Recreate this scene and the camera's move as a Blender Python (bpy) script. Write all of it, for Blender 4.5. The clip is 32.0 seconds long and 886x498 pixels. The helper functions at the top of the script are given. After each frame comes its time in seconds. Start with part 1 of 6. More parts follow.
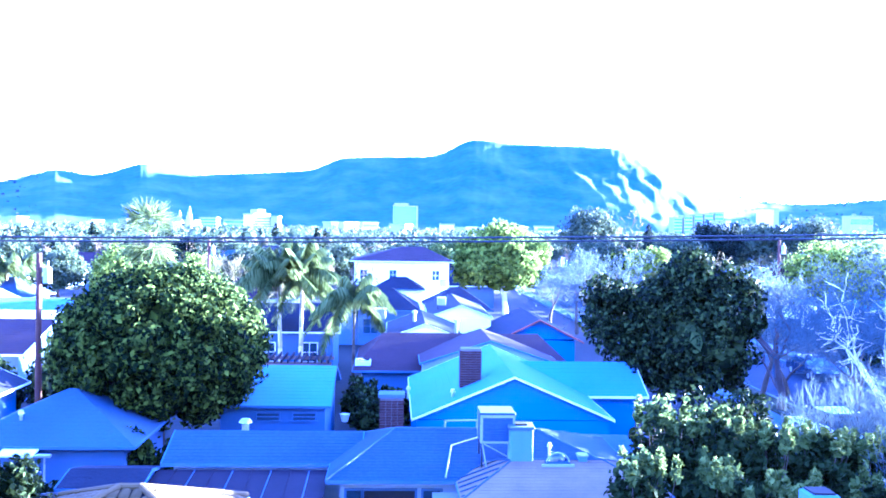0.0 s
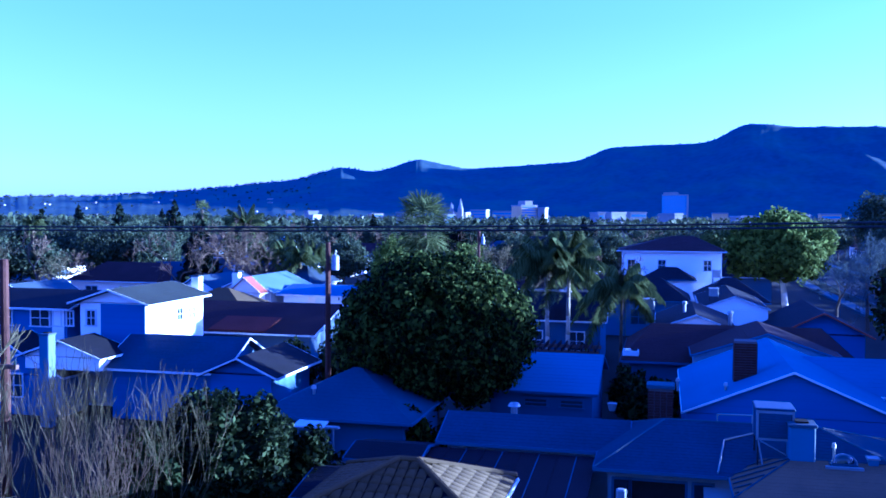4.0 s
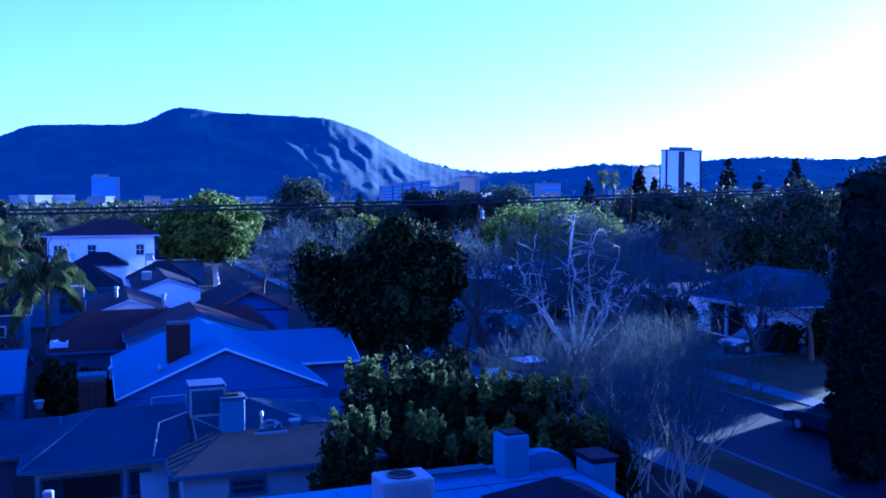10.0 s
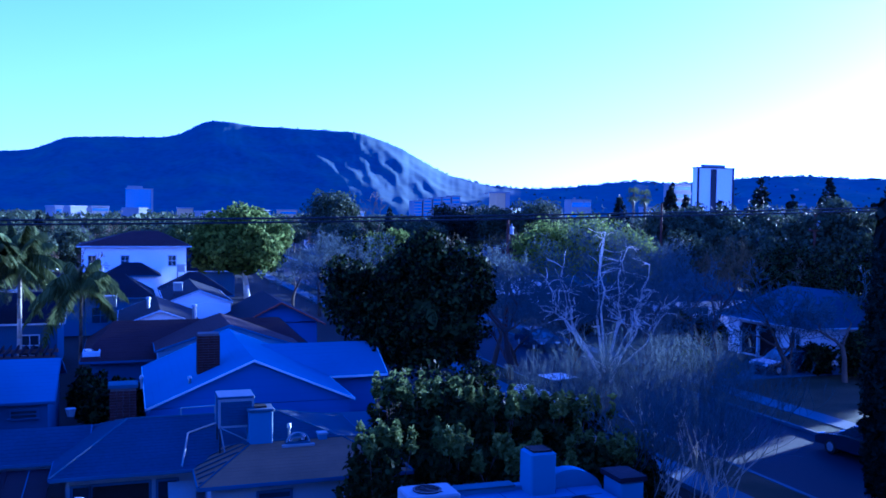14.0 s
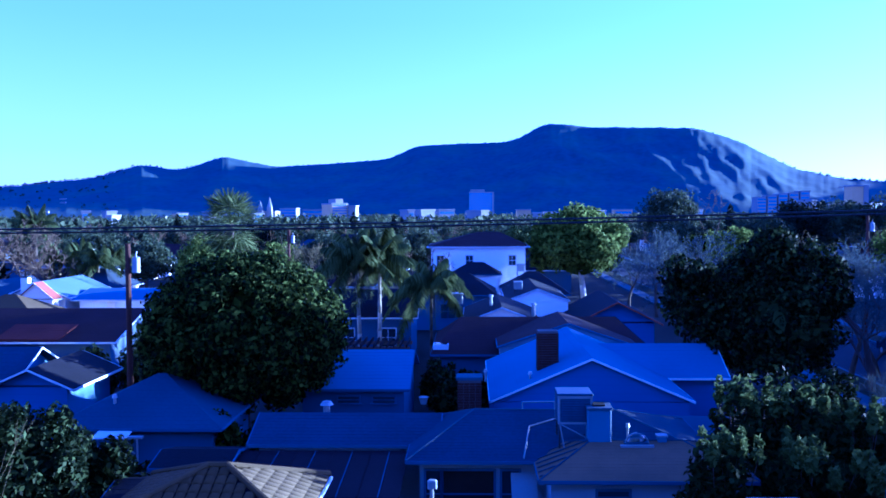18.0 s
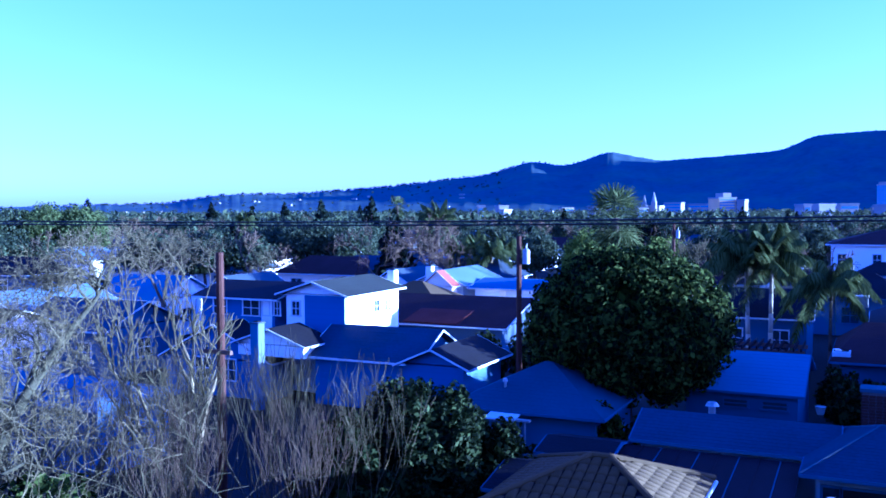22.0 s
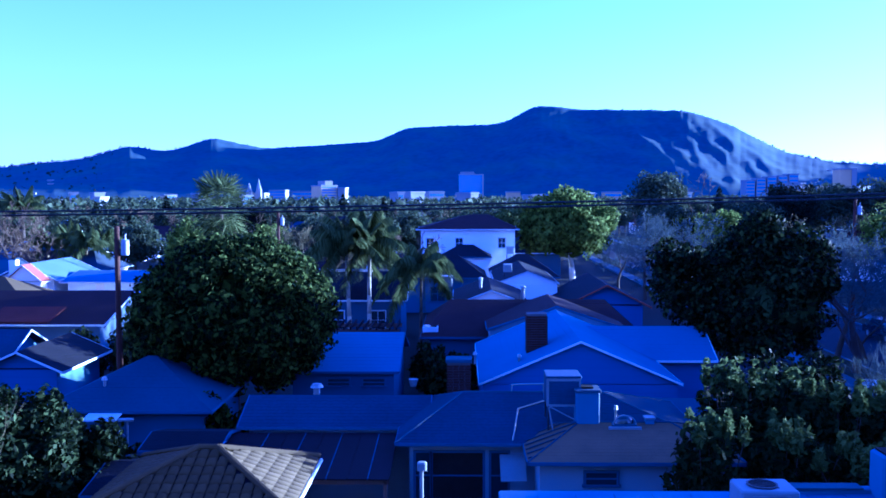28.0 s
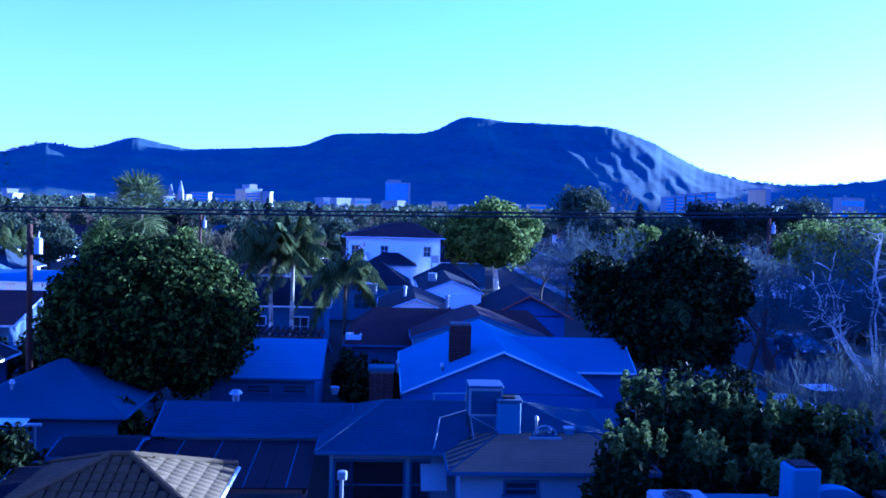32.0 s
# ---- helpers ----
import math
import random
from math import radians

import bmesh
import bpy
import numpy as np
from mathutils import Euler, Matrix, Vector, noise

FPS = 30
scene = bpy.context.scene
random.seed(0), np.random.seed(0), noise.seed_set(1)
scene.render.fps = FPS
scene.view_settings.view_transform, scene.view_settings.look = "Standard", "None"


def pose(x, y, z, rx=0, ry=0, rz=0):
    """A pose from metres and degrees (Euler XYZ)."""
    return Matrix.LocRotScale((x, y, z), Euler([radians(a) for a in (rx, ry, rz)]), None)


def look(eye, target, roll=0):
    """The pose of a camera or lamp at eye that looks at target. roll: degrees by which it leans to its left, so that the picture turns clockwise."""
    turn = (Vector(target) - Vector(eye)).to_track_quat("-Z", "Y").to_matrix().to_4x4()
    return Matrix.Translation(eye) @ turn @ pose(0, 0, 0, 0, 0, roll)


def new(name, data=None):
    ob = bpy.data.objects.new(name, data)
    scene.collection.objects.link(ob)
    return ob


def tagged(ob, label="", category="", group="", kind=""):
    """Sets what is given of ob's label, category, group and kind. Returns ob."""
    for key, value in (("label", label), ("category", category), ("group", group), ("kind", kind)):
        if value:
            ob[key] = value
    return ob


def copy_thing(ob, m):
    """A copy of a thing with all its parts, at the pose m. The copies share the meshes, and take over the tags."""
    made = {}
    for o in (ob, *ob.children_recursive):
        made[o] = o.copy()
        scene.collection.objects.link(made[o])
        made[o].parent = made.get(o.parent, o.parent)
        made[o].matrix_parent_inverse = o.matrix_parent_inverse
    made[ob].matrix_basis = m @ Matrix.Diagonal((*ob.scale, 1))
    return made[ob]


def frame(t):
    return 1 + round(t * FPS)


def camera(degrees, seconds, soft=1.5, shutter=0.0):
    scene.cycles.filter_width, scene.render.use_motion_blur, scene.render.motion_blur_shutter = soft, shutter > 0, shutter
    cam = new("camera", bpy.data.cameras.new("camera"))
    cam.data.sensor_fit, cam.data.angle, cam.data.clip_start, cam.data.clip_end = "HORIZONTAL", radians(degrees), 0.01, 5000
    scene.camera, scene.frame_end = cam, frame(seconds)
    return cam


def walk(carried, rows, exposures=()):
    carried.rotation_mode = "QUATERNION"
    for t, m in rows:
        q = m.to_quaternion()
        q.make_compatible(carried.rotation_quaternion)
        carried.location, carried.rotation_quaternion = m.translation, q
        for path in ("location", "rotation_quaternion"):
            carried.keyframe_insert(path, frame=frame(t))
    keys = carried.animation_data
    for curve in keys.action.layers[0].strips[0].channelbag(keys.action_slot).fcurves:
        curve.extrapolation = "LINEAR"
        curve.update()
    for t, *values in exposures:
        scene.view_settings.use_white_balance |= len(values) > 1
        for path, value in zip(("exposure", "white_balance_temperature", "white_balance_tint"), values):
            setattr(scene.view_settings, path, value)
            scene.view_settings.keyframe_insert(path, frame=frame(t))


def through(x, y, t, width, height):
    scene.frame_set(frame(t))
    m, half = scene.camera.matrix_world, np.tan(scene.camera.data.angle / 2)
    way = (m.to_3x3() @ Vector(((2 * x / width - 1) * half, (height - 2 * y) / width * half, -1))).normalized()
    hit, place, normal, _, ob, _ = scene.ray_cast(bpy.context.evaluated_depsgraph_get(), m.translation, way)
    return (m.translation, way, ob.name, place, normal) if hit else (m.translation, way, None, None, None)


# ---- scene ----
cam = camera(52.1, 32.0, soft=1.7)
# seconds, eye x y z, yaw to the left, pitch, roll
PATH = [
    (0.0, -0.059, 0.156, 10.095, -3.050, -1.433, 0.977),
    (0.5, -0.009, 0.048, 10.022, -4.782, -1.840, 0.172),
    (1.0, -0.013, 0.013, 10.030, -5.303, -1.742, 0.462),
    (1.5, 0.031, 0.051, 10.008, -4.964, -1.402, 0.386),
    (2.0, 0.013, -0.025, 10.019, -3.743, -1.376, 0.583),
    (2.5, 0.022, 0.017, 10.026, -1.017, -1.680, 0.312),
    (3.0, 0.021, 0.028, 10.002, 4.107, -2.181, 0.387),
    (3.5, -0.007, 0.021, 10.004, 10.624, -1.973, 0.096),
    (5.5, -0.080, -0.027, 9.990, 15.978, -3.083, 0.307),
    (6.0, -0.028, 0.001, 9.992, 6.299, -2.656, 0.779),
    (6.5, 0.026, -0.005, 10.011, -1.638, -2.826, 0.728),
    (7.0, 0.090, -0.037, 9.992, -4.050, -3.120, 0.802),
    (7.5, 0.100, 0.007, 9.993, -10.315, -3.593, 0.659),
    (8.0, 0.082, -0.020, 9.999, -14.572, -3.980, -0.041),
    (8.5, 0.083, 0.006, 9.991, -16.084, -3.931, 0.260),
    (9.0, 0.079, 0.003, 10.000, -17.205, -3.751, -0.181),
    (9.5, 0.056, 0.013, 9.998, -18.548, -3.539, 0.322),
    (10.0, 0.110, 0.026, 10.001, -21.018, -3.164, 0.092),
    (10.5, 0.097, 0.006, 10.004, -21.179, -2.917, 0.244),
    (11.0, 0.100, -0.013, 10.003, -21.121, -2.707, 0.298),
    (11.5, 0.098, -0.012, 10.010, -20.861, -2.892, 0.556),
    (12.0, 0.077, 0.025, 10.007, -21.286, -2.551, 0.632),
    (12.5, 0.101, -0.008, 9.999, -21.170, -2.754, 0.046),
    (13.0, 0.114, 0.017, 10.002, -20.717, -2.495, 0.517),
    (13.5, 0.094, 0.007, 10.009, -19.624, -2.118, 0.807),
    (15.5, 0.088, -0.038, 10.006, -18.032, -3.544, 0.417),
    (16.0, 0.080, 0.005, 9.992, -12.157, -3.612, 0.659),
    (16.5, 0.074, 0.015, 9.986, -8.495, -3.092, 0.884),
    (17.0, 0.085, 0.028, 9.987, -4.453, -2.636, -0.182),
    (17.5, 0.058, -0.003, 9.982, -0.563, -3.313, 1.281),
    (18.0, 0.020, -0.009, 9.991, 1.807, -2.325, -0.290),
    (18.5, -0.045, -0.058, 9.998, 2.875, -2.851, -0.533),
    (19.0, -0.114, -0.026, 9.997, 5.185, -2.241, -0.107),
    (19.5, -0.097, -0.004, 9.994, 10.373, -2.848, 0.722),
    (20.0, -0.114, -0.027, 9.979, 14.080, -2.677, -0.117),
    (20.5, -0.091, -0.024, 9.981, 18.171, -2.907, 0.729),
    (21.0, -0.089, 0.019, 9.958, 21.716, -2.964, 0.386),
    (21.5, -0.091, 0.039, 9.973, 24.127, -2.727, -0.471),
    (22.0, -0.078, 0.051, 9.973, 25.701, -2.554, -0.250),
    (22.5, -0.104, 0.068, 9.967, 28.973, -2.412, -0.866),
    (23.0, -0.098, 0.004, 9.971, 33.458, -2.291, -0.146),
    (23.5, -0.091, -0.020, 9.967, 33.114, -2.607, -0.081),
    (24.0, -0.098, -0.017, 9.973, 30.160, -3.386, 0.246),
    (24.5, -0.115, -0.014, 9.974, 26.340, -3.574, 0.018),
    (25.0, -0.108, -0.015, 9.967, 18.900, -3.793, -0.966),
    (25.5, -0.095, -0.016, 9.966, 15.632, -3.722, 0.317),
    (27.5, -0.016, -0.068, 10.017, 5.026, -2.501, 0.326),
    (28.0, 0.018, -0.071, 10.025, 1.157, -3.451, -0.176),
    (28.5, 0.017, -0.069, 10.025, -4.503, -3.862, -0.151),
    (29.0, 0.003, -0.036, 10.019, -4.148, -3.911, 0.386),
    (29.5, -0.025, -0.028, 10.009, -2.811, -4.115, 0.268),
    (30.0, -0.009, 0.005, 10.011, -2.815, -4.095, 0.994),
    (30.5, -0.012, 0.008, 10.001, -3.307, -3.833, 1.197),
    (31.0, -0.025, 0.015, 10.015, -3.310, -3.207, 1.053),
    (31.5, -0.030, -0.006, 10.010, -3.079, -3.016, 1.260),
    (32.0, -0.019, 0.008, 10.010, -3.589, -2.860, 1.593),
]
EXPOSURES = [(t, e, k + 150, 58) for t, e, k in ((0.0, 6.3, 3400), (0.2, 5.7, 3380), (0.5, 3.8, 3300), (0.8, 3.05, 3160), (1.2, 2.78, 3110), (2.0, 2.70, 3090), (26.0, 2.70, 3090), (28.0, 2.80, 3090), (32.0, 2.80, 3090))]
walk(cam, [(t, pose(x, y, z, 0, 0, yaw) @ pose(0, 0, 0, 90 + pitch) @ pose(0, 0, 0, 0, 0, roll))
           for t, x, y, z, yaw, pitch, roll in PATH], EXPOSURES)

# ---- sky and sun ----
SUN_AZ, SUN_EL = 70.0, 6.9
world = bpy.data.worlds.new("world")
scene.world = world
world.use_nodes = True
wn = world.node_tree
sky = wn.nodes.new("ShaderNodeTexSky")
sky.sky_type = "NISHITA"
sky.sun_disc = False
sky.sun_elevation = radians(SUN_EL)
sky.sun_rotation = radians(SUN_AZ)
sky.air_density, sky.dust_density, sky.ozone_density = 1.05, 0.75, 0.9
haze = wn.nodes.new("ShaderNodeHueSaturation")
# low haze all round the horizon pales the sky's blue
aim, split, low = wn.nodes.new("ShaderNodeTexCoord"), wn.nodes.new("ShaderNodeSeparateXYZ"), wn.nodes.new("ShaderNodeMapRange")
low.inputs["From Max"].default_value, low.inputs["To Min"].default_value, low.inputs["To Max"].default_value = 0.75, 0.26, 0.88
wn.links.new(aim.outputs["Generated"], split.inputs[0])
wn.links.new(split.outputs["Z"], low.inputs["Value"])
wn.links.new(low.outputs["Result"], haze.inputs["Saturation"])
wn.links.new(sky.outputs["Color"], haze.inputs["Color"])
wn.links.new(haze.outputs["Color"], wn.nodes["Background"].inputs["Color"])
wn.nodes["Background"].inputs["Strength"].default_value = 0.054
sun = new("sun", bpy.data.lights.new("sun", "SUN"))
sun.data.energy, sun.data.angle, sun.data.color = 5.0, radians(0.6), (1.0, 0.86, 0.19)
to_sun = Vector((math.sin(radians(SUN_AZ)) * math.cos(radians(SUN_EL)), math.cos(radians(SUN_AZ)) * math.cos(radians(SUN_EL)), math.sin(radians(SUN_EL))))
sun.matrix_world = look(to_sun * 60 + Vector((0, 0, 30)), (0, 0, 30))


# ---- materials ----
def mat(name, color, rough=0.8, vary=0.25, big=0.6, fine=14.0, bump=0.25, metal=0.0, tint=None, wave=0.0, axis="Z", island=0.0, per_object=0.0, glow=0.0, spec=0.08, lo=0.3, hi=0.7):
    """A surface with stains, on some leaves painted sunlit tufts (big: per metre), and grain (fine: per metre). wave:
    courses per metre along an axis.
    """
    m = bpy.data.materials.new(name)
    m.use_nodes = True
    t, n = m.node_tree, m.node_tree.nodes
    b = n["Principled BSDF"]
    b.inputs["Roughness"].default_value, b.inputs["Metallic"].default_value = rough, metal
    b.inputs["Specular IOR Level"].default_value = spec
    co = n.new("ShaderNodeTexCoord")
    def noise_at(scale, detail):
        q = n.new("ShaderNodeTexNoise")
        q.inputs["Scale"].default_value, q.inputs["Detail"].default_value = scale, detail
        t.links.new(co.outputs["Object"], q.inputs["Vector"])
        return q.outputs["Fac"]
    def mixed(a, c, fac, kind="MIX"):
        q = n.new("ShaderNodeMix")
        q.data_type, q.blend_type = "RGBA", kind
        for sock, v in ((q.inputs[6], a), (q.inputs[7], c), (q.inputs[0], fac)):
            if isinstance(v, bpy.types.NodeSocket):
                t.links.new(v, sock)
            else:
                sock.default_value = v
        return q.outputs[2]
    def spread(fac, lo, hi):
        q = n.new("ShaderNodeMapRange")
        q.inputs["From Min"].default_value, q.inputs["From Max"].default_value = lo, hi
        t.links.new(fac, q.inputs["Value"])
        return q.outputs["Result"]
    c0 = (*color, 1)
    dark = (*[k * (1 - vary) for k in color], 1)
    lite = (*(tint or [min(1, k * (1 + vary)) for k in color]), 1)
    n_big, n_fine = noise_at(big, 5), noise_at(fine, 4)
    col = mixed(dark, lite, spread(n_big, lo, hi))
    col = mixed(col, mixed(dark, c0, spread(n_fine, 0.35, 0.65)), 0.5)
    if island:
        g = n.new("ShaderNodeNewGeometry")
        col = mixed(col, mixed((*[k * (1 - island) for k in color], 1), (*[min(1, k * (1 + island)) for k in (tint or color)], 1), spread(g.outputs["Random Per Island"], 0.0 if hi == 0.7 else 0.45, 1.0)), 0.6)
    if per_object:
        g = n.new("ShaderNodeObjectInfo")
        col = mixed(col, mixed((*[k * (1 - per_object) for k in color], 1), (*[min(1, k * (1 + per_object)) for k in color], 1), g.outputs["Random"]), 0.6)
    height = n_fine
    if wave:
        w = n.new("ShaderNodeTexWave")
        w.wave_type, w.bands_direction, w.wave_profile = "BANDS", axis, "SAW"
        w.inputs["Scale"].default_value, w.inputs["Distortion"].default_value = wave / 3.1416 * 0.5, 0.4
        t.links.new(co.outputs["Object"], w.inputs["Vector"])
        col = mixed(col, mixed(dark, col, spread(w.outputs["Fac"], 0.0, 0.35)), 0.7)
        height = w.outputs["Fac"]
    t.links.new(col, b.inputs["Base Color"])
    if bump:
        q = n.new("ShaderNodeBump")
        q.inputs["Strength"].default_value, q.inputs["Distance"].default_value = bump, 0.03
        t.links.new(height, q.inputs["Height"])
        t.links.new(q.outputs["Normal"], b.inputs["Normal"])
    if glow:
        b.inputs["Emission Color"].default_value, b.inputs["Emission Strength"].default_value = c0, glow
    return m


def leaf_mat(name, color, tint, through=0.3, spec=0.015, big=0.8, lo=0.3, hi=0.7, island=0.6):
    m = mat(name, color, rough=0.6, vary=0.35, big=big, fine=4, bump=0, tint=tint, island=island, spec=spec, lo=lo, hi=hi)
    t, n = m.node_tree, m.node_tree.nodes
    tr, mx = n.new("ShaderNodeBsdfTranslucent"), n.new("ShaderNodeMixShader")
    t.links.new(n["Principled BSDF"].inputs["Base Color"].links[0].from_socket, tr.inputs["Color"])
    mx.inputs[0].default_value = through
    t.links.new(n["Principled BSDF"].outputs[0], mx.inputs[1])
    t.links.new(tr.outputs[0], mx.inputs[2])
    t.links.new(mx.outputs[0], n["Material Output"].inputs["Surface"])
    return m


def glass_mat(name, color=(0.02, 0.03, 0.04)):
    m = mat(name, color, rough=0.08, vary=0.2, big=0.3, bump=0, spec=0.8)
    return m


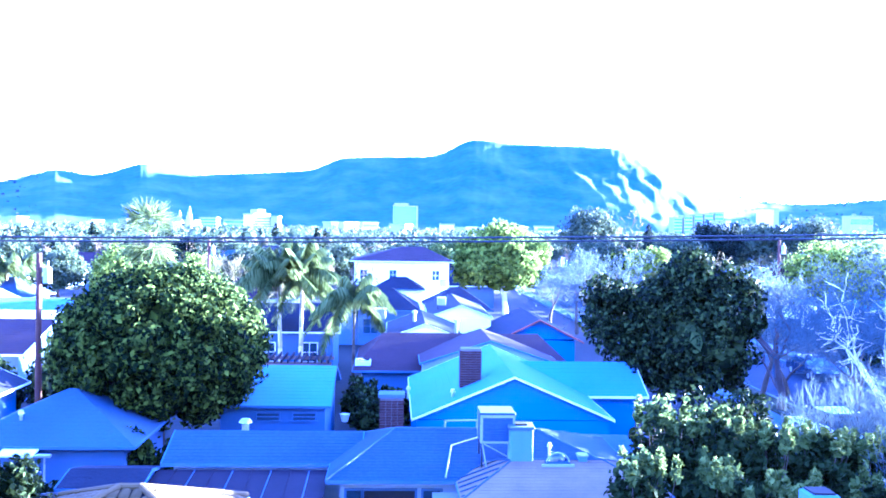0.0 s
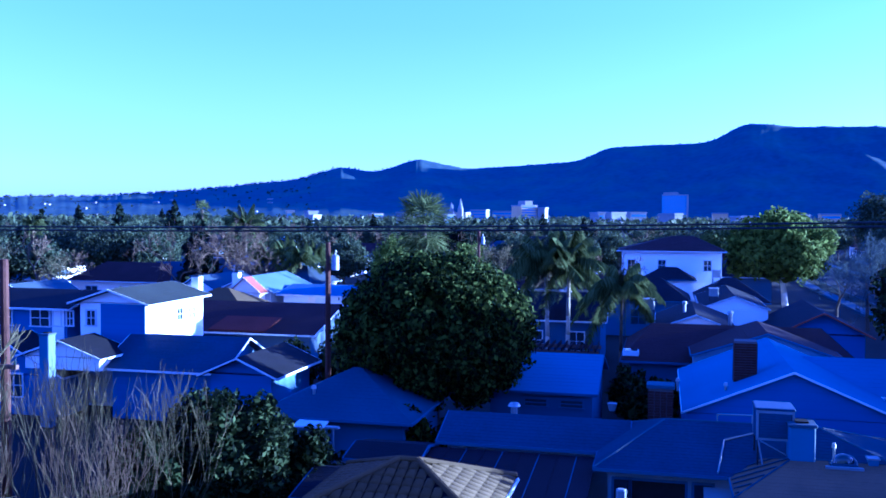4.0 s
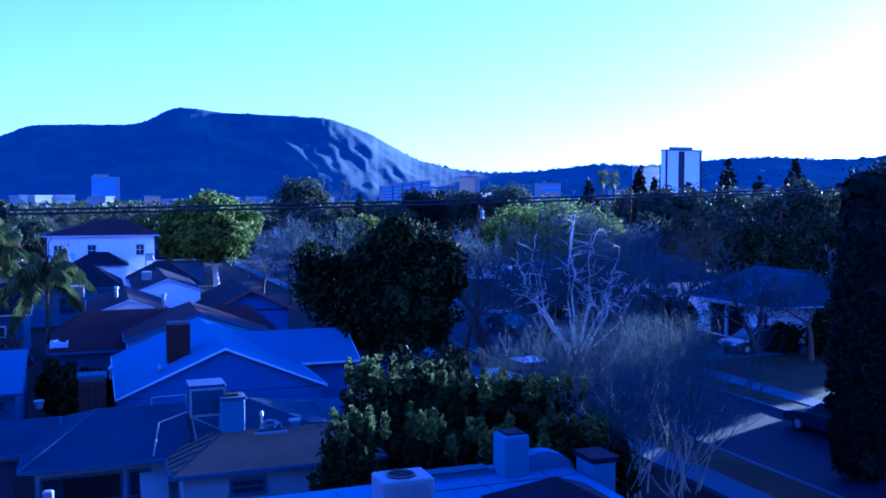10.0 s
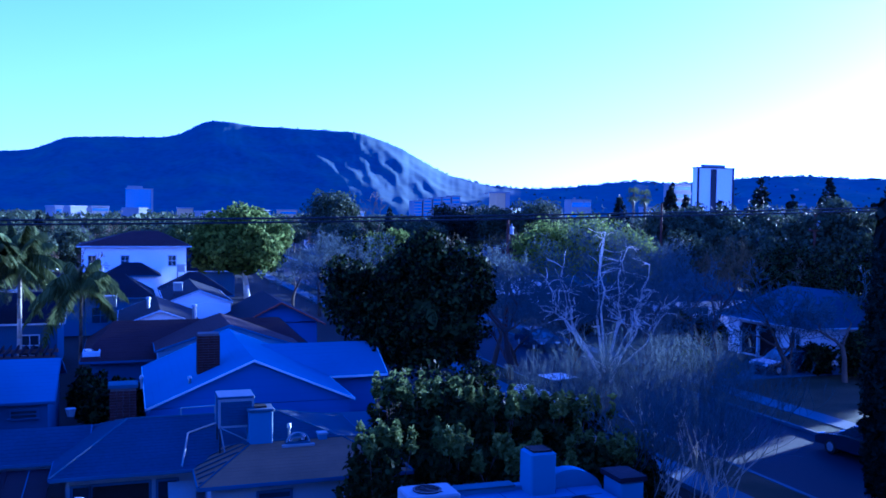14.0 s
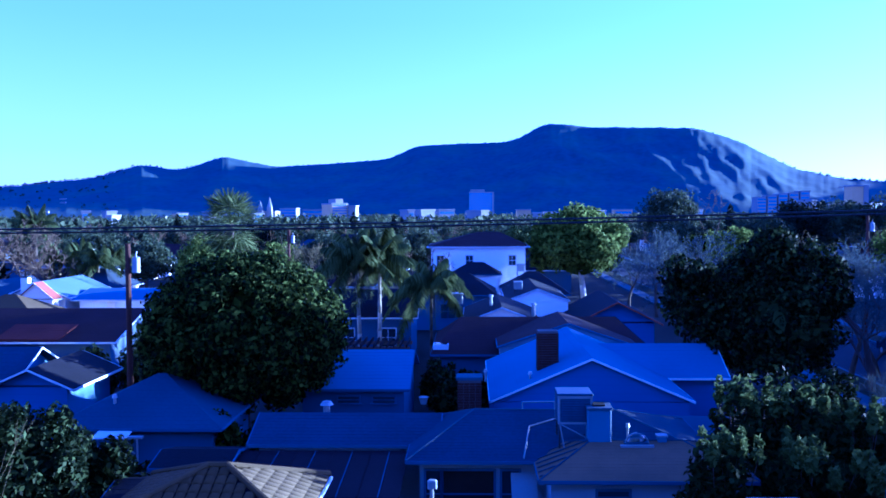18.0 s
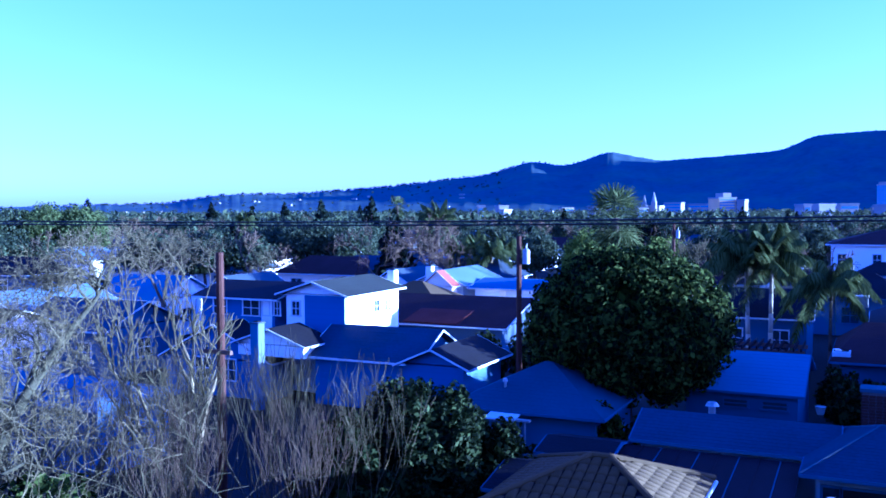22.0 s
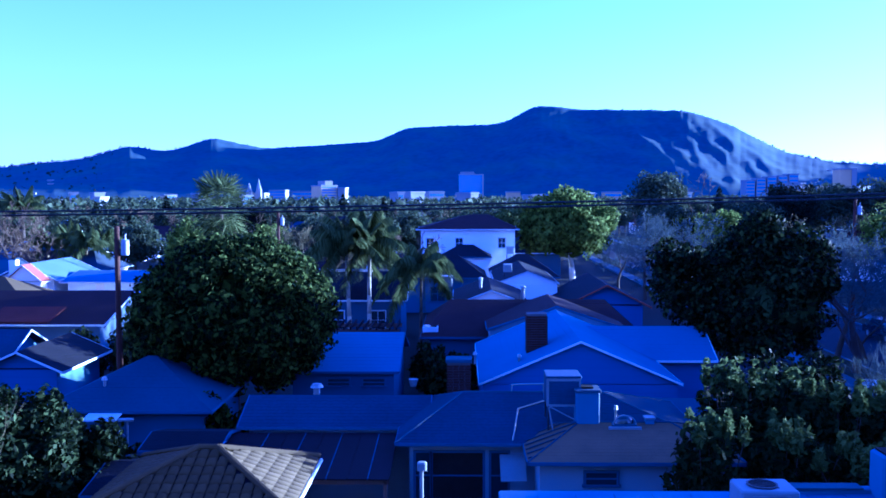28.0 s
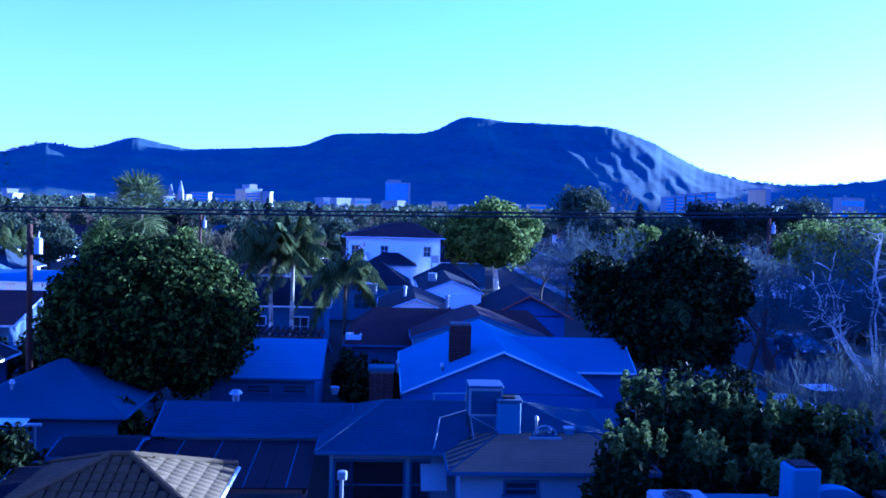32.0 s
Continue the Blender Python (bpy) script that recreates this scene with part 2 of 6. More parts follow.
M = dict(
    ground=mat("ground_soil_grass", (0.014, 0.016, 0.016), 0.95, 0.4, 0.05, 3, 0.3, tint=(0.028, 0.027, 0.024)),
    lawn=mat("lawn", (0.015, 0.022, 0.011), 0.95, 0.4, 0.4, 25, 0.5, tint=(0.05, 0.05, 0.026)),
    # Asphalt, concrete, shingle and stucco greys carry the blue of shade in their colour.
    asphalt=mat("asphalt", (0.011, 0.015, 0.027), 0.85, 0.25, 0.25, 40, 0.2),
    concrete=mat("concrete", (0.065, 0.08, 0.11), 0.85, 0.2, 0.5, 20, 0.15),
    shingle_grey=mat("shingle_grey", (0.03, 0.039, 0.066), 0.9, 0.3, 0.5, 9, 0.3),
    shingle_pale=mat("shingle_pale", (0.10, 0.14, 0.22), 0.9, 0.12, 0.4, 10, 0.4),
    shingle_mid=mat("shingle_mid", (0.042, 0.055, 0.085), 0.9, 0.2, 0.4, 10, 0.4),
    shingle_dark=mat("shingle_dark", (0.010, 0.010, 0.016), 0.9, 0.35, 0.5, 10, 0.5),
    shingle_brown=mat("shingle_brown", (0.021, 0.012, 0.014), 0.9, 0.3, 0.5, 10, 0.5),
    shingle_olive=mat("shingle_olive_grey", (0.030, 0.034, 0.030), 0.9, 0.25, 0.5, 10, 0.4),
    tile_red=mat("roof_tile_red", (0.20, 0.065, 0.035), 0.8, 0.3, 0.7, 12, 0.5, per_object=0.2),
    roof_rust=mat("roof_rust_red", (0.06, 0.02, 0.016), 0.9, 0.3, 0.5, 10, 0.4),
    tile_tan=mat("roof_tile_tan", (0.066, 0.05, 0.02), 0.85, 0.25, 0.8, 14, 0.4, per_object=0.25),
    gravel_roof=mat("gravel_roof_patch", (0.11, 0.09, 0.055), 0.95, 0.3, 1.2, 30, 0.5, tint=(0.14, 0.11, 0.06)),
    # White roofing and dull stucco below are white surfaces darkened and blued for shade.
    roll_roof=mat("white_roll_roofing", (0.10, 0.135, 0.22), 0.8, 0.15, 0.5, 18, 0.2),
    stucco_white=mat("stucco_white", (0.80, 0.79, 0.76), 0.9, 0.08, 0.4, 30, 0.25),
    stucco_dull=mat("stucco_white_shaded", (0.11, 0.145, 0.22), 0.9, 0.12, 0.4, 30, 0.25),
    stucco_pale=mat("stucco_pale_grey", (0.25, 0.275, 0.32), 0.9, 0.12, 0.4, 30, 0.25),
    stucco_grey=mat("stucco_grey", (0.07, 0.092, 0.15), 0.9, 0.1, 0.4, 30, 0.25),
    stucco_cream=mat("stucco_cream", (0.82, 0.74, 0.58), 0.9, 0.1, 0.4, 30, 0.25),
    stucco_blue=mat("siding_shaded_blue", (0.08, 0.125, 0.25), 0.85, 0.1, 0.4, 20, 0.3, wave=6.0, axis="Z"),
    trim=mat("white_paint_trim", (0.55, 0.56, 0.58), 0.6, 0.08, 1.0, 10, 0.05),
    brick=mat("brick_dark_red", (0.034, 0.02, 0.018), 0.9, 0.3, 0.8, 20, 0.4, per_object=0.35),
    mortar=mat("mortar", (0.10, 0.095, 0.09), 0.95, 0.15, 2, 30, 0.3),
    metal=mat("galvanised_sheet", (0.28, 0.29, 0.30), 0.45, 0.2, 2.0, 12, 0.1, metal=0.6),
    paint_metal=mat("painted_sheet_metal", (0.3, 0.31, 0.32), 0.5, 0.1, 2.0, 12, 0.08),
    # Darker copy of the painted metal, with shade put into its tone.
    paint_dull=mat("sheet_metal_shaded", (0.20, 0.21, 0.225), 0.5, 0.12, 2.0, 12, 0.08),
    dark_metal=mat("dark_metal", (0.04, 0.04, 0.045), 0.5, 0.2, 2, 10, 0.05, metal=0.5),
    patio=mat("corrugated_patio_panel", (0.009, 0.006, 0.010), 0.75, 0.3, 0.5, 6, 0.1),
    glass=glass_mat("window_glass"),
    # Near-black colour stands for the shade inside porch, flues and fan well.
    interior=mat("interior_shade", (0.015, 0.014, 0.013), 0.9, 0.3, 1, 5, 0),
    wood_pole=mat("weathered_pole_wood", (0.06, 0.032, 0.022), 0.9, 0.35, 0.8, 30, 0.5),
    wood=mat("weathered_wood", (0.13, 0.09, 0.065), 0.85, 0.3, 1, 25, 0.4),
    wire=mat("black_cable", (0.02, 0.02, 0.02), 0.6, 0.2, 1, 10, 0),
    bark=mat("bark_grey_brown", (0.07, 0.058, 0.042), 0.95, 0.35, 1.0, 14, 0.7),
    bark_pale=mat("bark_pale", (0.20, 0.17, 0.08), 0.9, 0.3, 1.2, 10, 0.5),
    bark_white=mat("bark_whitish", (0.66, 0.62, 0.50), 0.9, 0.3, 1.2, 10, 0.5),
    bark_light=mat("bark_light_grey", (0.36, 0.33, 0.24), 0.9, 0.3, 1.2, 10, 0.4),
    bark_dark=mat("bark_dark", (0.06, 0.05, 0.045), 0.95, 0.3, 1.0, 14, 0.6),
    bark_olive=mat("bark_olive_grey", (0.06, 0.058, 0.03), 0.95, 0.35, 1.0, 14, 0.6),
    # Twig grey takes in the bluish haze seen over the street trees.
    twig_grey=mat("haze_grey_twigs", (0.06, 0.076, 0.082), 0.95, 0.3, 0.7, 6, 0.2, island=0.3),
    twig=mat("dry_twigs", (0.066, 0.060, 0.028), 0.95, 0.3, 0.7, 6, 0.2, island=0.3),
    twig_pale=mat("pale_twigs", (0.098, 0.088, 0.038), 0.95, 0.25, 0.7, 6, 0.2, island=0.3),
    twig_brown=mat("russet_twigs", (0.095, 0.072, 0.042), 0.95, 0.3, 0.7, 6, 0.2, island=0.3),
    # Sunlit tufts are painted as bright noise patches over near-black shaded leaves.
    leaf=leaf_mat("leaf_green_lit_tufts", (0.006, 0.011, 0.003), (0.095, 0.125, 0.009), 0.3, 0.008, 1.5, 0.50, 0.78, 0.35),
    leaf_dark=leaf_mat("leaf_dark_lit_tufts", (0.005, 0.009, 0.003), (0.05, 0.068, 0.014), 0.15, 0.03, 1.5, 0.5, 0.72, 0.35),
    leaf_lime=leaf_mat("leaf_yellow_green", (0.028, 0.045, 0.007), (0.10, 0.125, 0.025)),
    # Lit copy of the green leaf: sunlight is put into the colour.
    leaf_sun=leaf_mat("leaf_green_sunlit", (0.016, 0.032, 0.003), (0.16, 0.20, 0.014), 0.35),
    tin=mat("dull_tin", (0.05, 0.065, 0.11), 0.5, 0.2, 2.0, 12, 0.1, metal=0.3),
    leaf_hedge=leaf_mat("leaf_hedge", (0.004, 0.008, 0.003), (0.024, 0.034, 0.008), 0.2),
    # Foliage paled and blued, the haze of distance mixed into its colour.
    leaf_hazy=leaf_mat("leaf_hazy", (0.019, 0.030, 0.020), (0.056, 0.07, 0.030), 0.2, 0.04),
    conifer=leaf_mat("conifer_needles", (0.005, 0.009, 0.007), (0.014, 0.02, 0.012), 0.1),
    palm=leaf_mat("palm_leaf", (0.030, 0.048, 0.009), (0.11, 0.13, 0.03)),
    # Blue aerial haze over the ridge is put into the scrub's base colour.
    chaparral=mat("chaparral_haze_blue", (0.046, 0.074, 0.108), 0.95, 0.3, 0.008, 0.05, 0.0, tint=(0.068, 0.092, 0.076), lo=0.45, hi=0.66),
    car_dark=mat("car_paint_dark", (0.014, 0.019, 0.034), 0.25, 0.1, 1, 5, 0, metal=0.3, spec=0.5),
    car_light=mat("car_paint_white", (0.75, 0.76, 0.78), 0.3, 0.05, 1, 5, 0, spec=0.5),
    tyre=mat("tyre_rubber", (0.015, 0.015, 0.015), 0.9, 0.2, 4, 20, 0.1),
    tower_glass=mat("blue_curtain_wall", (0.10, 0.18, 0.30), 0.2, 0.1, 0.02, 0.5, 0, spec=0.8),
    far_white=mat("far_white_wall", (0.22, 0.22, 0.215), 0.8, 0.1, 0.05, 0.5, 0),
    far_tan=mat("far_tan_wall", (0.42, 0.34, 0.17), 0.8, 0.15, 0.05, 0.5, 0),
    far_grey=mat("far_grey_wall", (0.2, 0.21, 0.23), 0.8, 0.15, 0.05, 0.5, 0),
)


# ---- builders ----
class Shape:
    """Gathers faces in world metres."""
    def __init__(self):
        self.v, self.f = [], []

    def add(self, verts, faces):
        k = len(self.v)
        self.v += [tuple(p) for p in verts]
        self.f += [tuple(i + k for i in f) for f in faces]
        return self

    def box(self, x0, y0, z0, x1, y1, z1, c=0.0):
        if c <= 0:
            p = [(x, y, z) for z in (z0, z1) for x, y in ((x0, y0), (x1, y0), (x1, y1), (x0, y1))]
            return self.add(p, [(3, 2, 1, 0), (4, 5, 6, 7), (0, 1, 5, 4), (1, 2, 6, 5), (2, 3, 7, 6), (3, 0, 4, 7)])
        def ring(d, z):
            return [(x0 + d + c, y0 + d, z), (x1 - d - c, y0 + d, z), (x1 - d, y0 + d + c, z), (x1 - d, y1 - d - c, z),
                    (x1 - d - c, y1 - d, z), (x0 + d + c, y1 - d, z), (x0 + d, y1 - d - c, z), (x0 + d, y0 + d + c, z)]
        p = ring(0, z0) + ring(0, z1 - c) + ring(c, z1)
        f = [tuple(range(7, -1, -1)), tuple(range(16, 24))]
        for r in (0, 8):
            f += [(r + i, r + (i + 1) % 8, r + 8 + (i + 1) % 8, r + 8 + i) for i in range(8)]
        return self.add(p, f)

    def prism(self, poly, off):
        n, off = len(poly), Vector(off)
        p = [Vector(q) for q in poly]
        p += [q + off for q in p]
        return self.add(p, [tuple(range(n - 1, -1, -1)), tuple(range(n, 2 * n))] + [(i, (i + 1) % n, n + (i + 1) % n, n + i) for i in range(n)])

    def slab(self, poly, thick):
        """A plate whose upper face is poly."""
        return self.prism([Vector(q) - Vector((0, 0, thick)) for q in poly], (0, 0, thick))

    def tube(self, p0, p1, r0, r1, n=8, caps=True):
        p0, p1 = Vector(p0), Vector(p1)
        d = (p1 - p0).normalized()
        a = d.orthogonal().normalized()
        b = d.cross(a)
        ring = [(math.cos(2 * math.pi * i / n), math.sin(2 * math.pi * i / n)) for i in range(n)]
        p = [p0 + (a * c + b * s) * r0 for c, s in ring] + [p1 + (a * c + b * s) * r1 for c, s in ring]
        f = [(i, (i + 1) % n, n + (i + 1) % n, n + i) for i in range(n)]
        if caps:
            f += [tuple(range(n - 1, -1, -1)), tuple(range(n, 2 * n))]
        return self.add(p, f)

    def path(self, pts, radii, n=6):
        for a, b, r, s in zip(pts, pts[1:], radii, radii[1:]):
            self.tube(a, b, r, s, n)
        return self


def mesh_from(name, shape, material, smooth=False):
    me = bpy.data.meshes.new(name)
    if isinstance(shape, Shape):
        me.from_pydata(shape.v, [], shape.f)
    else:
        v, f = shape
        k = f.shape[1]
        me.vertices.add(len(v))
        me.vertices.foreach_set("co", np.ascontiguousarray(v, dtype=np.float32).ravel())
        me.loops.add(f.size)
        me.loops.foreach_set("vertex_index", np.ascontiguousarray(f, dtype=np.int32).ravel())
        me.polygons.add(len(f))
        me.polygons.foreach_set("loop_start", np.arange(0, f.size, k, dtype=np.int32))
        me.update(calc_edges=True)
    me.materials.append(material)
    if smooth:
        me.polygons.foreach_set("use_smooth", [True] * len(me.polygons))
    me.update()
    return me


def thing(name, base, label="", category="", group="", kind=""):
    ob = new(name)
    ob.location = base
    ob.empty_display_size = 0.2
    return tagged(ob, label, category, group, kind)


def part(name, shape, material, parent, label="", smooth=False):
    ob = new(name, shape if isinstance(shape, bpy.types.Mesh) else mesh_from(name, shape, material, smooth))
    ob.parent = parent
    if parent.type == "EMPTY":
        ob.matrix_parent_inverse = Matrix.Translation(-parent.location)
    return tagged(ob, label)


def single(name, shape, material, label="", category="", kind="", group="", smooth=False):
    return tagged(new(name, mesh_from(name, shape, material, smooth)), label, category, group, kind)


def fnoise(x, y, z=0.0):
    return noise.noise(Vector((x, y, z)))


# ---- ground and street ----
rings = [0, 6, 12, 20, 30, 45, 65, 90, 130, 200, 320, 520, 900, 1500, 2500, 4700]
g = Shape()
gv, gf = [(0, 0, -0.06)], []
SEG = 72
for r in rings[1:]:
    for k in range(SEG):
        a = 2 * math.pi * k / SEG
        gv.append((r * math.cos(a), r * math.sin(a), -0.06))
gf += [(0, 1 + k, 1 + (k + 1) % SEG) for k in range(SEG)]
for j in range(len(rings) - 2):
    o = 1 + j * SEG
    gf += [(o + k, o + SEG + k, o + SEG + (k + 1) % SEG, o + (k + 1) % SEG) for k in range(SEG)]
single("ground", g.add(gv, gf), M["ground"], "dry soil and winter grass reaching the hills", "ground", "structure")
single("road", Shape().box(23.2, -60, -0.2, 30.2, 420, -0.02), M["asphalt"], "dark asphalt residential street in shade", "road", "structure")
for name, x0, x1, z1, m, lab in (("kerb", 30.2, 30.4, 0.12, "concrete", "pale concrete kerb"), ("kerb", 23.0, 23.2, 0.12, "concrete", "pale concrete kerb"),
                                 ("pavement", 32.0, 33.4, 0.13, "concrete", "pale concrete pavement beside the lawn"), ("pavement", 19.6, 21.0, 0.13, "concrete", "pale concrete pavement under bare trees"),
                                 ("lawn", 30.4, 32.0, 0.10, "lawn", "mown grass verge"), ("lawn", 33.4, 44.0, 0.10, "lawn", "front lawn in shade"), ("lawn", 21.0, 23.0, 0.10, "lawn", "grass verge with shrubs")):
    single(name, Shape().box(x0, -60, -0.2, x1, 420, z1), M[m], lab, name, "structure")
single("driveway", Shape().box(33.4, 45.9, -0.2, 46.0, 48.6, 0.15), M["concrete"], "pale concrete driveway across the lawn", "driveway", "structure")

# unseen building wall behind the eye, added to hold sky light off the foreground
single("wall_south", Shape().box(-24, -10, -0.1, 26, -1.4, 15.5), M["stucco_grey"], "plain unseen wall added to block sky light", "wall", "structure")

# ---- hills ----
RIDGE = [(-90, 1.0), (-60, 0.2), (-51, 0.2), (-42.8, 0.35), (-39.3, 0.9), (-34.7, 0.95), (-29.3, 1.35), (-25.8, 1.75), (-22.7, 2.1), (-20.2, 2.95), (-18, 2.62), (-17, 2.9), (-15.4, 3.5), (-14, 3.2),
         (-12.3, 2.86), (-8.3, 3.1), (-5.2, 3.36), (-3.5, 4.16), (-1, 4.3), (1.8, 4.35), (2.9, 4.54), (4.5, 5.46), (5.6, 5.45), (7.5, 5.2), (9.2, 5.18), (11, 5.12), (13.8, 5.0), (16.2, 4.18), (19.3, 2.48),
         (21.9, 1.8), (24.5, 1.6), (27.1, 1.74), (31, 2.15), (33.4, 2.0), (37.4, 2.35), (41, 2.5), (44.3, 2.25), (48, 2.5), (58, 1.8), (90, 1.2)]
HA, HE = [a for a, _ in RIDGE], [e for _, e in RIDGE]
R_BASE, R_TOP = 2220.0, 3100.0
az = np.arange(-78, 78.01, 0.125)
rows_r = [R_BASE + (R_TOP - R_BASE) * k / 34 for k in range(35)] + [3250, 3450, 3800, 4300]
# spurs run down the face: azimuth at the crest, azimuth at the foot, width in degrees, share of the height
SPURS = [(-33, -31, 0.9, 0.10), (-29, -27.5, 0.8, 0.10), (-25, -24, 0.9, 0.12), (-20.2, -19, 0.7, 0.10), (-15.4, -13.8, 0.8, 0.11), (-11.5, -10.4, 0.6, 0.06), (-7.6, -6.6, 0.7, 0.06), (-3.4, -3.8, 0.7, 0.06),
         (-0.4, -1.6, 0.6, 0.05), (2.6, 1.2, 0.6, 0.06), (4.7, 4.2, 0.6, 0.07), (6.9, 7.4, 0.55, 0.07), (7.8, 9.6, 0.3, 0.07), (8.7, 12.4, 0.28, 0.12), (9.9, 15.2, 0.3, 0.17), (10.9, 13.4, 0.22, 0.10), (11.9, 17.0, 0.3, 0.16), (12.8, 15.8, 0.22, 0.10),
         (13.6, 18.8, 0.3, 0.17), (14.7, 17.8, 0.22, 0.10), (15.6, 20.6, 0.32, 0.14), (17.2, 21.4, 0.25, 0.12), (24.5, 25.5, 0.8, 0.1), (28, 27, 0.8, 0.12), (31.5, 33, 0.9, 0.12), (37.5, 37, 1.0, 0.12), (41.5, 43, 1.0, 0.12)]
hv = []
for r in rows_r:
    for a in az:
        top = R_TOP * math.tan(radians(float(np.mean(np.interp([a - 0.45, a, a, a + 0.45], HA, HE))))) + 10
        u = (r - R_BASE) / (R_TOP - R_BASE)
        wx, wy = r * math.sin(radians(a)) / 260, r * math.cos(radians(a)) / 260
        if u <= 1:
            s = u ** 1.25
            spur = (1 - abs(fnoise(wx * 1.1 + wy * 0.25, wy * 0.35, 3.1)) * 2.2) * 0.045 + fnoise(wx * 2.2, wy * 1.2, 5.5) * 0.028 * min(1.0, max(0.0, (a - 4) / 6)) + fnoise(wx * 3, wy * 3, 8) * 0.018 + fnoise(wx * 8, wy * 8, 2) * 0.012 + (0.3 - abs(fnoise(wx * 4.5, wy * 2.0, 6.1))) * 0.05
            bend = fnoise(u * 3.1, a * 0.25, 7.7) * 0.9 + fnoise(u * 9.0, a * 0.6, 2.7) * 0.3
            spur *= 0.8
            for a1, a0, wd, amp in SPURS:
                off = (a - (a0 + (a1 - a0) * u ** 0.8) - bend) / wd
                if abs(off) < 3:
                    spur += amp * (math.exp(-abs(off) ** 1.4) - 0.35) * 0.14 * (0.6 + 1.5 * fnoise(a0 * 3.3, u * 4.5, 1.9))
            h = top * (s + spur * 4 * u * (1 - u) * (0.4 + u)) - 12 * (1 - u)
            h = min(h, (10 + (top - 10) * (r / R_TOP) * 0.985) if u < 0.97 else top)
        else:
            h = top * max(0.0, 1 - (u - 1) * 0.9)
        h += fnoise(a * 6.5, 4.4) * 1.6 * min(1, u) + fnoise(a * 21, 1.4) * 1.0 * min(1, u)
        hv.append((r * math.sin(radians(a)), r * math.cos(radians(a)), h))
na = len(az)
ii, jj = np.meshgrid(np.arange(len(rows_r) - 1), np.arange(na - 1), indexing="ij")
q = (ii * na + jj).ravel()
hills = single("backdrop_hills", (np.array(hv), np.stack([q, q + 1, q + na + 1, q + na], -1)), M["chaparral"], "long scrub-covered mountain ridge, evening shade and haze in its colour", "hills", "structure", smooth=True)


# ---- house parts ----
def lerp(a, b, t):
    return Vector(a) + (Vector(b) - Vector(a)) * t


def courses(a, b, c, d, step=0.28, lift=0.004):
    """A sloped roof plate with overlapping courses; a, b along the eave, c, d along the top (c may equal d)."""
    a, b, c, d = [Vector(q) for q in (a, b, c, d)]
    n = max(2, round(((d - a).length) / step))
    up = (b - a).cross(d - a).normalized()
    up = up if up.z > 0 else -up
    v, f = [], []
    for k in range(n):
        t0, t1 = k / n, (k + 1) / n
        w = (0.6 + 0.8 * random.random()) * lift
        v += [lerp(a, d, t0) + up * w, lerp(b, c, t0) + up * w, lerp(a, d, t1 - 0.001), lerp(b, c, t1 - 0.001)]
        f.append((4 * k, 4 * k + 1, 4 * k + 3, 4 * k + 2))
        if k:
            f.append((4 * k - 2, 4 * k - 1, 4 * k + 1, 4 * k))
    m = 4 * n
    low = Vector((0, 0, 0.1))
    v += [a - low, b - low, c - low, d - low]
    left, right = [i for k in range(n) for i in (4 * k, 4 * k + 2)], [i for k in range(n) for i in (4 * k + 1, 4 * k + 3)]
    f += [(m, m + 1, 1, 0), (m + 3, m + 2, m + 1, m), (m + 2, m + 3, m - 2, m - 1), (m, *left, m + 3), (m + 1, m + 2, *right[::-1])]
    return Shape().add(v, f)


def board(a, b, depth=0.18, thick=0.05, drop=0.0, out=(0, -1, 0)):
    """A fascia or rake board from a to b, facing out."""
    a, b, o = Vector(a), Vector(b), Vector(out) * thick
    dz = Vector((0, 0, depth))
    a, b = a - Vector((0, 0, drop)), b - Vector((0, 0, drop))
    return Shape().prism([a - dz, b - dz, b, a], o)


def window(parent, face, u, v, z, w, h, bars=1, name="window", trim="trim", pane="glass"):
    """A framed window centred at u along the wall whose plane is at v; face S, N, E or W."""
    sgn = -1 if face in "SW" else 1
    def bx(s, u0, z0, u1, z1, d0, d1):
        lo, hi = sorted((v + sgn * d0, v + sgn * d1))
        if face in "SN":
            return s.box(u0, lo, z0, u1, hi, z1)
        return s.box(lo, u0, z0, hi, u1, z1)
    t = 0.07
    f = Shape()
    for u0, z0, u1, z1 in ((u - w / 2 - t, z + h, u + w / 2 + t, z + h + t), (u - w / 2 - t, z, u - w / 2, z + h), (u + w / 2, z, u + w / 2 + t, z + h)):
        bx(f, u0, z0, u1, z1, 0.0, 0.06)
    for k in range(bars):
        uu = u - w / 2 + w * (k + 1) / (bars + 1)
        bx(f, uu - 0.02, z, uu + 0.02, z + h, 0.015, 0.045)
    bx(f, u - w / 2, z + h * 0.5 - 0.02, u + w / 2, z + h * 0.5 + 0.02, 0.016, 0.044)
    win = part(name, f, M[trim], parent)
    part("pane", bx(Shape(), u - w / 2, z, u + w / 2, z + h, -0.02, 0.012), M[pane], win)
    part("sill", bx(Shape(), u - w / 2 - t - 0.04, z - 0.06, u + w / 2 + t + 0.04, z, 0.0, 0.10), M[trim], win)
    return win


